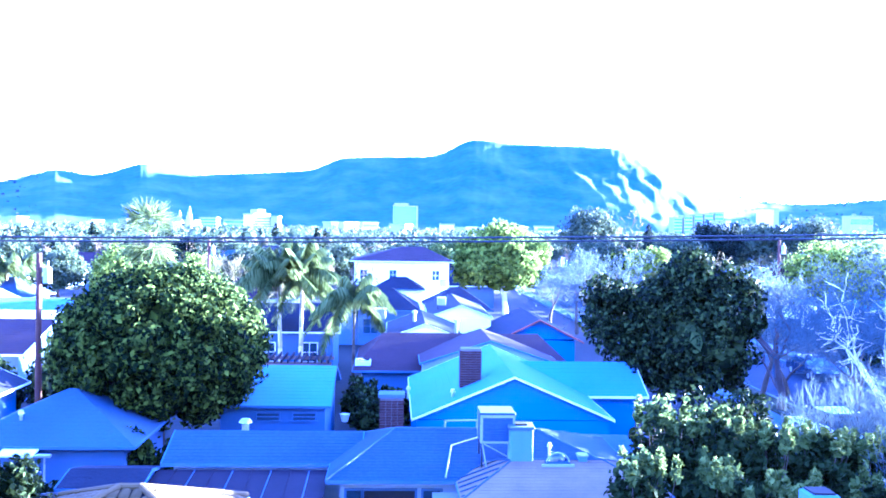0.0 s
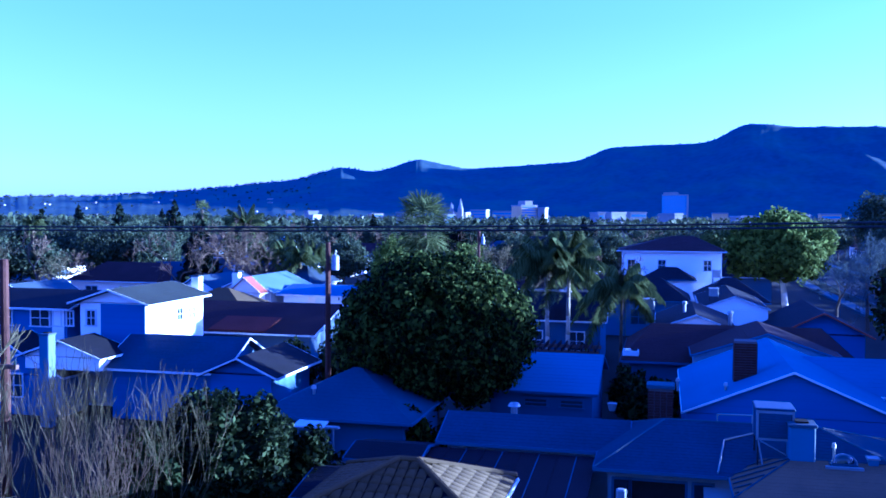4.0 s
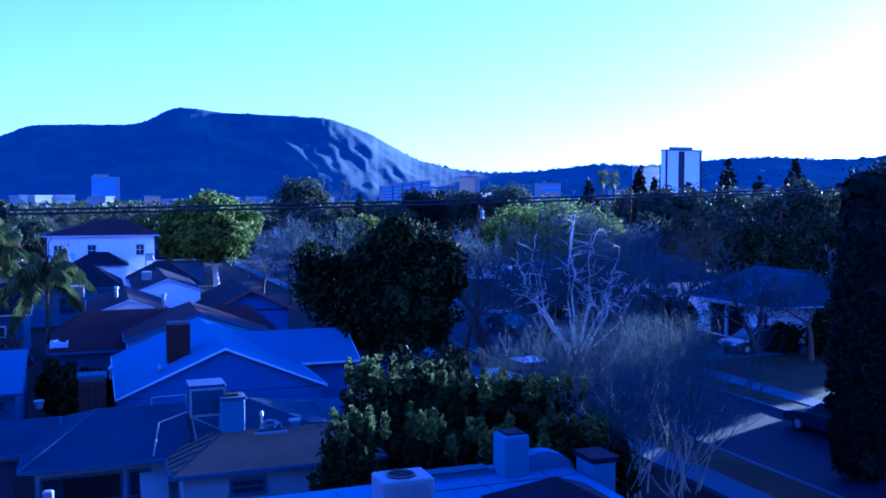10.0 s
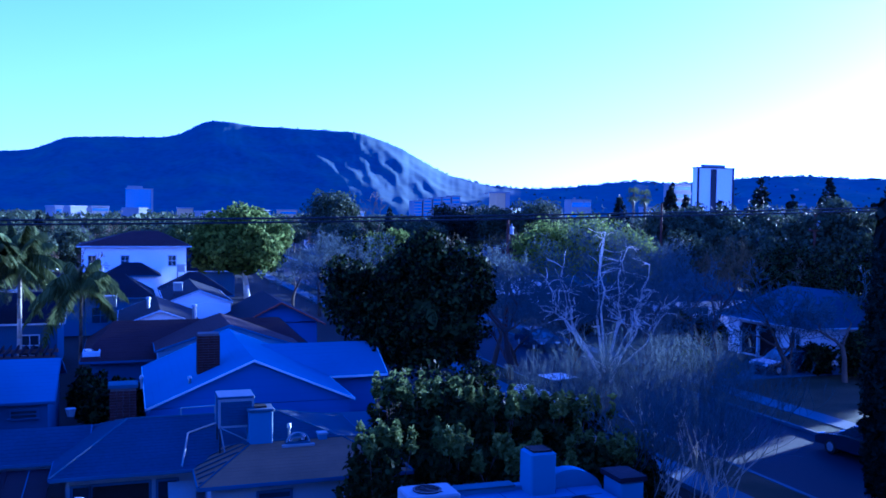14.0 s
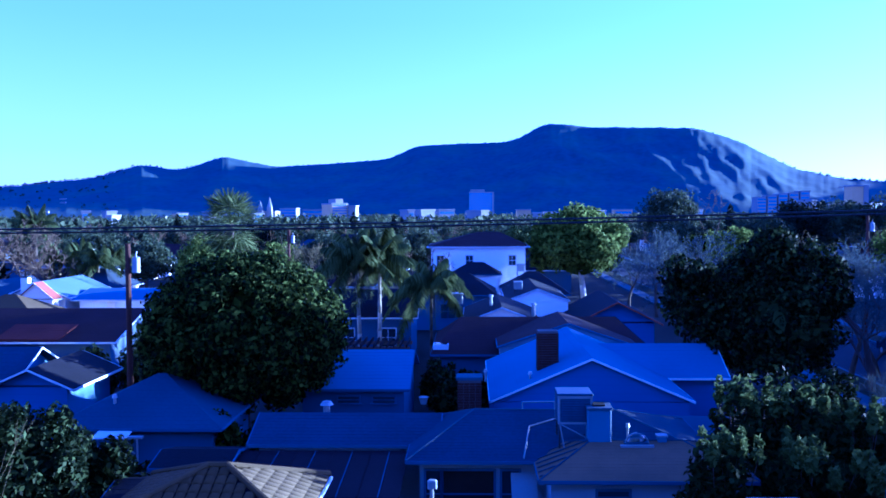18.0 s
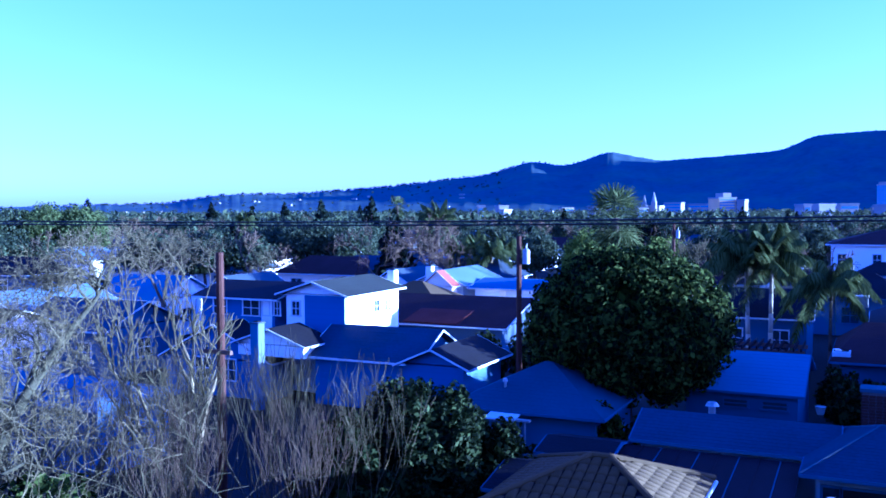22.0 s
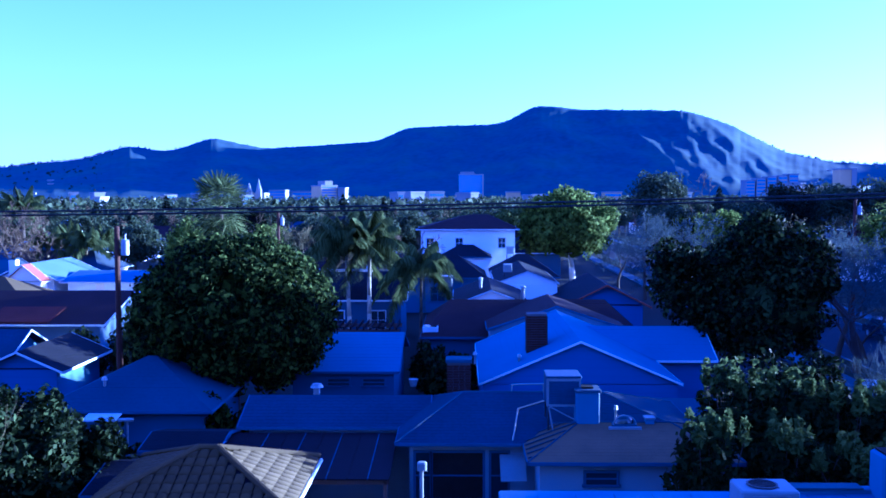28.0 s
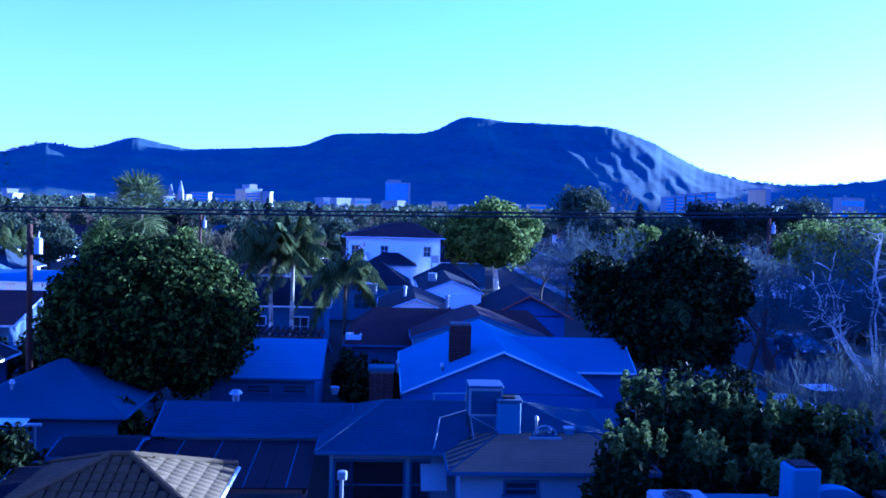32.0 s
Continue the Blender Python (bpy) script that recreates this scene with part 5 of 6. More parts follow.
for x in (-12.75, -11.8):
    part("bracket", Shape().tube((x, 30.1, 2.1), (x, 31.05, 1.6), 0.025, 0.025, 6), M["trim"], can)
gp = thing("garden_lamp", (-11.15, 29.6, 0), "thin garden lamp post with a flat head", "lamp post")
part("post", Shape().tube((-11.15, 29.6, -0.05), (-11.15, 29.6, 2.5), 0.04, 0.035, 8), M["metal"], gp)
part("head", Shape().box(-11.45, 29.5, 2.5, -10.95, 29.7, 2.58, 0.02), M["metal"], gp)
pg = thing("pergola", (-5.6, 51, 0), "dark slatted garden pergola", "pergola")
for x in (-7.6, -3.8):
    for y in (49.6, 51.8):
        part("post", Shape().box(x - 0.07, y - 0.07, 0, x + 0.07, y + 0.07, 2.4), M["wood"], pg)
for y in (49.6, 51.8):
    part("beam", Shape().box(-8.0, y - 0.05, 2.4, -3.4, y + 0.05, 2.6), M["wood"], pg)
for k in range(13):
    part("slat", Shape().box(-7.9 + 0.36 * k, 49.1, 2.6, -7.84 + 0.36 * k, 52.3, 2.78), M["patio"], pg)
wt = thing("garden_bowl", (-1.95, 42.0, 0), "white birdbath on a thin stem", "birdbath")
part("stem", Shape().tube((-1.95, 36.5, 0), (-1.95, 36.5, 2.2), 0.04, 0.04, 8), M["tin"], wt)
wt.location = (-1.95, 36.5, 0)
part("bowl", Shape().tube((-1.95, 36.5, 2.2), (-1.95, 36.5, 2.5), 0.12, 0.2, 12), M["paint_dull"], wt)


# ---- poles ----
def pole(x, y, top, label, can_side=0, arm_z=(), r=0.15):
    p = thing("utility_pole", (x, y, 0), label, "utility pole", "utility poles")
    part("post", Shape().tube((x, y, -0.2), (x, y, top), r, r * 0.75, 10), M["wood_pole"], p, smooth=False)
    if can_side:
        cx, cz = x + can_side * (r + 0.2), top - 1.25
        part("transformer", Shape().tube((cx, y, cz), (cx, y, cz + 0.62), 0.17, 0.17, 14), M["paint_metal"], p, "pale grey transformer can")
        part("transformer_lid", Shape().tube((cx, y, cz + 0.62), (cx, y, cz + 0.69), 0.18, 0.1, 14), M["metal"], p)
        part("bushing", Shape().tube((cx, y, cz + 0.66), (cx + 0.04, y, cz + 0.92), 0.035, 0.025, 8), M["trim"], p)
        part("bracket", Shape().box(x, y - 0.04, cz + 0.2, cx, y + 0.04, cz + 0.28), M["dark_metal"], p)
    for z, ln, m in arm_z:
        part("crossarm", Shape().box(x - ln, y - 0.2, z - 0.06, x + ln, y - 0.08, z + 0.06), M[m], p)
        for sx in (-0.85, 0.85):
            part("insulator", Shape().tube((x + sx * ln, y - 0.14, z + 0.06), (x + sx * ln, y - 0.14, z + 0.22), 0.04, 0.025, 8), M["glass"], p)
    return p


pole(-14.84, 38.7, 8.7, "brown wooden utility pole carrying a grey transformer", 1)
pole(-17.72, 21.4, 8.7, "close weathered wooden utility pole with a short pale arm", 0, ((5.75, 0.5, "wood"),), 0.15)
pole(56.3, 63.6, 10.4, "wooden utility pole with a transformer behind bungalows", 1, ((9.0, 0.8, "wood_pole"),))
pole(54.0, 84.0, 11.4, "slender wooden pole behind a tree row")
pole(-16.0, 79.0, 8.6, "wooden utility pole with a pale transformer among trees", 1)
pole(30.6, 71.0, 9.6, "roadside wooden pole with a pale transformer", 1)


# ---- vehicles ----
def car(x, y, heading, paint, label, length=4.5, width=1.8, height=1.42, z=0.0, van=False):
    t = thing("car", (0, 0, 0), label, "car", "parked cars")
    L, W = length / 2, width / 2
    prof = [(-L, 0.35), (-L, 0.75), (-L * 0.93, 0.88), (-L * 0.55, 0.95), (L * 0.35, 0.93), (L * 0.9, 0.75), (L, 0.6), (L, 0.32)]
    part("body", Shape().prism([(a, -W, b) for a, b in prof], (0, width, 0)), M[paint], t)
    top = [(-L * (0.95 if van else 0.72), 0.9), (-L * (0.9 if van else 0.45), height), (L * 0.12, height), (L * 0.48, 0.92)]
    w2 = W * 0.86
    part("cabin", Shape().prism([(a, -w2, b) for a, b in top], (0, 2 * w2, 0)), M["glass"], t)
    part("roof", Shape().box(-L * 0.5, -w2 + 0.03, height - 0.04, L * 0.14, w2 - 0.03, height + 0.03, 0.04), M[paint], t)
    for a in (-L * 0.62, L * 0.6):
        for s in (-1, 1):
            wh = part("wheel", Shape().tube((a, s * (W - 0.2), 0.32), (a, s * (W + 0.01), 0.32), 0.32, 0.31, 16), M["tyre"], t)
            part("rim", Shape().tube((a, s * (W + 0.005), 0.32), (a, s * (W + 0.02), 0.32), 0.2, 0.18, 12), M["metal"], wh)
    for s in (-1, 1):
        part("headlight", Shape().box(L - 0.12, s * (W - 0.3) - 0.16, 0.6, L + 0.01, s * (W - 0.3) + 0.16, 0.72), M["trim"], t)
        part("tail_light", Shape().box(-L - 0.01, s * (W - 0.25) - 0.14, 0.68, -L + 0.1, s * (W - 0.25) + 0.14, 0.82), M["tile_red"], t)
    part("bumper", Shape().box(L - 0.1, -W + 0.1, 0.3, L + 0.08, W - 0.1, 0.48, 0.02), M["dark_metal"], t)
    t.matrix_basis = pose(x, y, z, 0, 0, heading)
    return t


def car_fix(t):
    for o in t.children:
        o.matrix_parent_inverse = Matrix()
    return t


car_fix(car(39.9, 47.4, 185, "car_dark", "dark blue saloon parked on a driveway", z=0.15))
car_fix(car(29.3, 29.4, 90, "car_dark", "dark car parked at the kerb", z=-0.02))
car_fix(car(20.9, 42.2, 96, "car_light", "white pickup-like car parked under bare branches", 4.9, 1.9, 1.6, 0.13, True))
car_fix(car(24.3, 78, 90, "car_light", "white car parked along the street", z=-0.02))
car_fix(car(29.3, 62, -90, "car_dark", "dark car parked at the kerb", z=-0.02))
car_fix(car(24.3, 92, 90, "car_dark", "dark car parked at the kerb", z=-0.02))

# ---- large trees near by ----
def polar(a, dist):
    return dist * math.sin(radians(a)), dist * math.cos(radians(a))


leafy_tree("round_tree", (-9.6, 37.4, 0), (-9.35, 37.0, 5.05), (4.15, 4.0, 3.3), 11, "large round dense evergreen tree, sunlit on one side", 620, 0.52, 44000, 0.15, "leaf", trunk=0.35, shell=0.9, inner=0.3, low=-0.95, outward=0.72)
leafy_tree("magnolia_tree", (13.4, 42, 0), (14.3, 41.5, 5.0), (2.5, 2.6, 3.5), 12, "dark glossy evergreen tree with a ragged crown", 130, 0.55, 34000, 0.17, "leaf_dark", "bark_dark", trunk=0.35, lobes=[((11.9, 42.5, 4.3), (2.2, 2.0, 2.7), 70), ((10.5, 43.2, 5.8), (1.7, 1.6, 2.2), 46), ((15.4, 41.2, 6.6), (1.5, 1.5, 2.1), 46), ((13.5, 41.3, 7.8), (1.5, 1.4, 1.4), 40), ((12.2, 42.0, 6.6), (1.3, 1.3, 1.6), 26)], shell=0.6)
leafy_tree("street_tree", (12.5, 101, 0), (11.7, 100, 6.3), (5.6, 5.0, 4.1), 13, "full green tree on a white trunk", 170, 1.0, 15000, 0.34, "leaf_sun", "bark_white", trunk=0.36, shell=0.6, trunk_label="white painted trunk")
def lopped_tree(base, seed, label):
    """Short trunk, spreading limbs cut back to pale upright poles, fine shoots from all of them."""
    rng = np.random.default_rng(seed)
    t = thing("lopped_tree", base, label, "bare tree")
    b = np.array(base, float)
    fork = b + [0.1, 0.0, 2.6]
    part("trunk", tubes([(*(b - [0, 0, 0.1]), *(b + [0.05, 0, 1.3]), 0.34, 0.29), (*(b + [0.05, 0, 1.3]), *fork, 0.29, 0.25)], 8), M["bark_dark"], t, smooth=True)
    shoots = []
    for k, (dx, dy, z1, z2, r) in enumerate(((-3.2, -0.3, 4.9, 6.6, 0.085), (-1.9, 0.8, 4.4, 7.4, 0.075), (-0.7, -0.7, 4.6, 8.9, 0.095), (-0.2, 0.5, 4.9, 9.2, 0.10), (0.6, -0.5, 4.3, 7.4, 0.08), (1.3, 0.3, 4.6, 8.4, 0.095), (2.1, -0.6, 4.2, 7.6, 0.085),
                                             (2.5, 0.8, 4.0, 6.8, 0.075), (3.3, -0.2, 3.6, 5.4, 0.07), (-2.7, -0.9, 3.9, 5.6, 0.07), (1.0, -1.2, 3.8, 5.9, 0.07), (-1.2, 1.5, 4.2, 6.6, 0.07))):
        knee = b + [dx * 0.72, dy, z1]
        tip = b + [dx * 1.08 + rng.normal() * 0.12, dy * 1.1, z2]
        pts, q = [fork + [dx * 0.06, dy * 0.06, -1.3 * rng.random()]], 5
        mid = fork * 0.45 + knee * 0.55 + np.array([0, 0, -0.35])
        pts += [mid, knee] + [knee + (tip - knee) * (j / q) + rng.normal(size=3) * [0.13, 0.13, 0] for j in range(1, q + 1)]
        r *= 0.5
        rr = [r * 2.1, r * 1.5, r * 1.15] + [r * (1 - 0.08 * j) for j in range(1, q + 1)]
        part("limb", tubes([(*p, *n, ra, rb) for p, n, ra, rb in zip(pts, pts[1:], rr, rr[1:])], 7), M["bark_white"], t, smooth=True)
        for j in range(16):
            at = pts[rng.integers(2, len(pts))]
            d = rng.normal(size=3) * [1.0, 1.0, 0.5] + [dx * 0.12, dy * 0.1, 0.45 if j % 3 else -0.1]
            grow(rng, shoots, at, d, 0.95, 0.020, 4, 0.7, 0.08, (2, 3), 0.76, 0.3, 0.007, (0.74, 0.6))
    sh = np.array(shoots)
    tagged(part("shoot_tangle", tubes(sh[sh[:, 6] > 0.012], 4), M["bark_white"], t), "pale crooked shoots", kind="stuff")
    part("twig_crown", tubes(sh[sh[:, 6] <= 0.012], 3), M["twig_grey"], t)
    return t


lopped_tree((22.6, 40, 0), 21, "leafless tree with pale upright lopped limbs and fine shoots")
bare_tree("bare_tree", (21.8, 50, 0), 8.8, 23, "dark leafless street tree with wide limbs and hazy twigs", 7, 0.75, 0.08, 0.24, (2, 4), "bark_dark", "twig_grey", rmin=0.012)
bare_tree("bare_tree", (31.2, 50, 0), 8.4, 26, "dark leafless street tree with wide limbs and hazy twigs", 7, 0.75, 0.08, 0.22, (2, 4), "bark_dark", "twig_grey", rmin=0.012)
bare_tree("bare_tree", (39.0, 53.0, 0), 8.8, 24, "dark leafless tree before a bungalow", 7, 0.6, 0.12, 0.25, (2, 3), "bark_dark", "twig")
for k, (a, d, h, tw) in enumerate(((11.5, 88, 8.6, "twig_grey"), (13.0, 84, 7.8, "twig_grey"), (9.9, 92, 6.5, "twig_grey"), (34.5, 62, 8.6, "twig_grey"), (37.5, 70, 8.8, "twig"), (30.5, 58, 8.2, "twig_grey"), (14.2, 92, 8.4, "twig_grey"), (20.8, 66, 8.2, "twig_grey"), (24.0, 60, 7.8, "twig_grey"), (40.4, 61, 7.6, "twig_grey"), (43.4, 60, 7.2, "twig_grey"), (36.2, 56, 7.8, "twig_grey"), (27.6, 54, 7.0, "twig_grey"), (32.6, 72, 8.4, "twig_grey"), (22.4, 55, 7.2, "twig_grey"))):
    x, y = polar(a, d)
    bare_tree("bare_tree", (x, y, 0), h, 200 + k, "hazy grey leafless tree full of fine twigs", 6, 0.7, 0.1, 0.2, (2, 4), "bark", tw, group="bare street trees", rmin=0.018)

# columnar cypress: one dense spire
def spire(x, y, h, r, seed, label, count):
    rng = np.random.default_rng(seed)
    t = thing("cypress_tree", (x, y, 0), label, "cypress")
    part("trunk", Shape().tube((x, y, -0.1), (x, y, h * 0.9), 0.16, 0.03, 8), M["bark_dark"], t)
    cl = []
    for k in range(420):
        u = rng.random()
        rr = r * (1 - u ** 3.0 * 0.72) * (0.65 + 0.35 * min(1, u * 5))
        an = rng.random() * 6.28
        cl.append((x + math.cos(an) * rr * 0.72, y + math.sin(an) * rr * 0.72, 0.3 + u * (h - 0.7), 0.3))
    v, f = leaves(rng, cl, count * 2, 0.09, 0.5, 2.6)
    v2, f2 = leaves(rng, [(x, y, 0.8 + (h - 1.8) * k / 14, r * 0.6) for k in range(15)], 2200, 0.5, 0.8)
    part("crown", (np.concatenate([v, v2]), np.concatenate([f, f2 + len(v)])), M["conifer"], t)


spire(25.6, 24.6, 11.2, 1.35, 31, "tall dark columnar cypress beside the street", 16000)
spire(28.6, 24.4, 9.0, 1.2, 32, "second dark cypress behind the first", 8000)

# palms
feather_palm((-7.15, 58, 0), 6.8, 41, 30, 3.7, bark="bark_light", trunk=0.13)
feather_palm((-6.0, 58.6, 0), 7.1, 42, 30, 3.7, bark="bark_light", trunk=0.13)
feather_palm((-2.5, 55.5, 0), 5.6, 43, 22, 3.2, "low feather palm with drooping fronds", droop=1.0, trunk=0.1, bark="bark")
fan_palm((-18.2, 68, 0), 9.2, 44, 46, 2.9)
for k, (a, d, h) in enumerate(((-24.8, 96, 5.6), (-23.6, 98, 5.8), (-22.6, 95, 5.3), (-21.8, 99, 5.4), (-38, 150, 8), (24.0, 170, 9.0))):
    x, y = polar(a, d)
    feather_palm((x, y, 0), h, 50 + k, 16, 2.8, "far feather palm in a garden row")
x, y = polar(-26.0, 130)
feather_palm((x, y, 0), 8.6, 60, 26, 4.0, "far date palm above bare trees", trunk=0.35, bark="bark", droop=0.6)
for a, d, h in ((-28.6, 150, 10.5), (31.0, 190, 14.5), (31.7, 195, 14.2)):
    x, y = polar(a, d)
    fan_palm((x, y, 0), h, 61, 20, 1.9, "slim far fan palm against the hills")

# ---- shrubs and hedge in front of the house ----
for k, (x, y, z, r, n) in enumerate(((6.4, 23.0, 4.3, 1.1, 3600), (7.9, 26.6, 4.9, 1.15, 4600), (9.4, 26.0, 4.75, 1.25, 5200), (10.9, 25.6, 4.5, 1.25, 5200), (12.4, 25.6, 4.4, 1.25, 5200), (13.8, 25.9, 4.1, 1.2, 4600), (8.6, 23.4, 3.9, 1.3, 5000), (10.6, 22.6, 3.6, 1.4, 5000), (12.7, 23.0, 3.5, 1.4, 5000), (14.9, 24.6, 3.0, 1.2, 3600))):
    rng = np.random.default_rng(300 + k)
    cl = crown_clumps(rng, (x, y, z * 0.5), (r, r, z * 0.48), 60, 0.36, 0.75, -0.9)
    for j in range(9):
        px, py = x + rng.normal() * r * 0.5, y + rng.normal() * r * 0.4
        for q in range(4):
            cl.append((px, py, z * 0.9 + 0.16 * q * rng.uniform(0.5, 1.3), 0.16 - 0.02 * q))
    t = thing("hedge_shrub", (x, y, 0), "dense evergreen hedge shrub with upright sunlit shoots", "shrub", "hedge before the house")
    part("stem", tubes([(x, y, -0.05, c[0], c[1], c[2], 0.03, 0.012) for c in cl[::4]], 4), M["bark"], t)
    v, f = leaves(rng, cl[:60], n, 0.13, 0.4, 1.9)
    v2, f2 = leaves(rng, [(x, y, z * 0.45, r * 0.7)], 300, 0.45, 0.7)
    # Hedge shade is painted with dark body leaves, sunlight with yellow-green tops.
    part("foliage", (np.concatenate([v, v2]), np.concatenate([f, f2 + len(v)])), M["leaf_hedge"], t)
    lit_tips = part("young_growth", leaves(rng, cl[60:] + [c for c in cl[:60] if c[2] > z * 0.95], n // 7, 0.12, 0.35, 2.1), M["leaf_lime"], t, "yellow-green upright shoots, sunlight put into their colour")
    tagged(lit_tips, "yellow-green upright shoots, sunlight put into their colour", kind="stuff")


def shrub(x, y, z, r, seed, n=3000, leaf="leaf", size=0.14, label="rounded green garden shrub", group="garden shrubs"):
    rng = np.random.default_rng(seed)
    cl = crown_clumps(rng, (x, y, z * 0.5), (r, r, z * 0.5), 45, r * 0.3, 0.7, -0.9)
    t = thing("shrub", (x, y, 0), label, "shrub", group)
    part("stem", tubes([(x, y, -0.05, c[0], c[1], c[2], 0.03, 0.012) for c in cl[::4]], 4), M["bark"], t)
    v, f = leaves(rng, cl, n, size, 0.45, 1.7)
    v2, f2 = leaves(rng, [(x, y, z * 0.5, min(r, z * 0.5) * 0.75)], n // 9, size * 3, 0.7)
    part("foliage", (np.concatenate([v, v2]), np.concatenate([f, f2 + len(v)])), M[leaf], t)
    return t


# big bush on the left and its neighbours
shrub(-11.9, 23.2, 5.3, 1.9, 401, 15000, "leaf_dark", 0.115, "big glossy green bush beside bare branches")
shrub(-10.2, 24.6, 4.0, 1.3, 402, 8500, "leaf_dark", 0.115, "big glossy green bush beside bare branches")
shrub(-13.2, 21.4, 4.4, 1.5, 403, 8500, "leaf_dark", 0.115, "big glossy green bush beside bare branches")
# Shrubs at (10.6, 30.7) and (12.4, 32.4) are added to shade the near roof.
for k, (x, y, z, r, lf) in enumerate(((-9.2, 32.2, 2.9, 1.1, "leaf"), (-7.6, 33.0, 2.4, 1.0, "leaf_dark"), (-10.6, 28.2, 2.1, 0.9, "leaf_dark"), (-0.9, 41.0, 2.6, 1.0, "leaf_dark"), (-1.5, 43.5, 2.8, 1.0, "leaf_dark"), (-0.2, 44.6, 2.4, 1.0, "leaf_dark"), (0.0, 39.0, 2.0, 0.7, "leaf_dark"),
                                         (-17.0, 46.5, 3.4, 1.6, "leaf_dark"), (-14.5, 43.1, 4.7, 1.9, "leaf_dark"), (-19.6, 46.0, 3.0, 1.5, "leaf_dark"), (-16.2, 13.5, 4.4, 1.7, "leaf"), (-18.6, 13.0, 3.6, 1.5, "leaf"), (-23.2, 13.8, 4.2, 1.5, "leaf"), (1.0, 17.9, 2.9, 0.6, "leaf"), (-1.6, 21.0, 2.2, 0.9, "leaf_dark"), (10.3, 46, 3, 1.5, "leaf_dark"), (12, 36.5, 2.4, 1.3, "leaf_dark"), (14.5, 34, 2.2, 1.2, "leaf_dark"), (10.6, 30.7, 4.5, 1.6, "leaf_dark"), (12.4, 32.4, 4.6, 1.6, "leaf_dark"),
                                         (34.6, 49.5, 1.5, 1.0, "leaf_lime"), (34.4, 52.0, 1.7, 1.1, "leaf_lime"), (34.9, 46.8, 1.2, 0.8, "leaf_lime"), (42.0, 58.5, 2.6, 1.5, "leaf_dark"), (41.6, 46.6, 2.2, 1.3, "leaf_dark"), (45.6, 45.6, 3.6, 1.7, "leaf_dark"), (48.2, 45.9, 4.2, 1.8, "leaf_dark"), (50.6, 46.2, 3.8, 1.6, "leaf_dark"), (43.2, 44.2, 3.0, 1.6, "leaf_dark"), (40.2, 60, 3.2, 1.6, "leaf_dark"))):
    shrub(x, y, z, r, 420 + k, 2600, lf)

# ---- bare thickets ----
for k, (x, y, h, lv, st, tw) in enumerate(((-16.8, 18.4, 6.6, 4, 9, "twig"), (-14.6, 20.0, 6.7, 4, 9, "twig"), (-12.8, 21.0, 6.2, 4, 8, "twig_pale"), (-18.6, 17.6, 6.2, 4, 8, "twig"), (-13.6, 19.0, 5.6, 4, 7, "twig_brown"), (-15.6, 17.4, 5.4, 4, 7, "twig_brown"))):
    bare_tree("bare_thicket", (x, y, 0), h, 500 + k, "leafless thicket with long upright brown shoots", lv - 1, 0.36, 0.5, 0.032, (2, 3), "bark_pale", tw, stems=st + 8, group="bare thickets", first=0.42, rmin=0.006, category="bare shrub", wob=0.13, rk=(0.7, 0.55))
for k, (a, d, h, tw, ln) in enumerate(((-54.5, 26, 8.2, "twig_pale", 0.15), (-57.0, 34, 8.6, "twig_pale", 0.0), (-52.4, 33, 8.2, "twig_pale", 0.1), (-59.5, 29, 9.0, "twig_pale", -0.1), (-50.5, 38, 8.4, "twig", 0.0), (-47.0, 30, 6.2, "twig_pale", 0.2), (-63.5, 22.7, 9.4, "twig_pale", 0.5))):
    x, y = polar(a, d)
    bare_tree("bare_tree", (x, y, 0), h, 520 + k, "large leafless tree full of fine pale twigs", 6, 0.85, 0.06, 0.17, (2, 4), "bark_olive", tw, lean=(ln, 0.1 if ln < 0.4 else 0.55), group="large bare trees", rmin=0.007, stems=2, wob=0.2, rk=(0.74, 0.5))
def leaning_tree(stations, seed, label):
    """A heavy slanting limb with side boughs; stations: azimuth, distance, height, radius."""
    rng = np.random.default_rng(seed)
    pts = [np.array([*polar(a, d), z]) for a, d, z, r in stations]
    t = thing("leaning_tree", tuple(pts[0]), label, "bare tree", "large bare trees")
    part("trunk", tubes([(*p, *q, s0[3], s1[3]) for p, q, s0, s1 in zip(pts, pts[1:], stations, stations[1:])], 8), M["bark_olive"], t, smooth=True)
    segs = []
    for k in range(20):
        i = rng.integers(2, len(pts))
        d = rng.normal(size=3) * [1.0, 0.6, 0.5] + [0.1, 0, 0.7]
        at = pts[i - 1] + (pts[i] - pts[i - 1]) * rng.random()
        grow(rng, segs, at, d, rng.uniform(0.6, 0.95), 0.045, 5, 0.8, 0.03, (2, 4), 0.72, 0.2, 0.007, (0.74, 0.55))
    sg = np.array(segs)
    thick = sg[:, 6] > 0.02
    tagged(part("bough_tangle", tubes(sg[thick], 5), M["bark_olive"], t), "olive-grey side boughs", kind="stuff")
    part("twig_crown", tubes(sg[~thick], 3), M["twig_pale"], t)


leaning_tree(((-56.5, 23.4, 0.0, 0.24), (-54.6, 23.6, 2.6, 0.2), (-51.4, 24.0, 5.0, 0.16), (-48.9, 24.5, 6.6, 0.10), (-46.9, 25.0, 7.6, 0.06), (-46.2, 25.2, 8.1, 0.03)), 551, "leaning leafless tree with a heavy pale slanting limb")
bare_tree("bare_tree", (-18.7, 21.0, 0), 8.8, 540, "slender pale-barked leafless tree with fanning limbs", 4, 0.5, 0.4, 0.17, (2, 4), "bark_pale", "twig_pale", stems=3, first=0.42, shrink=0.68, rmin=0.016)
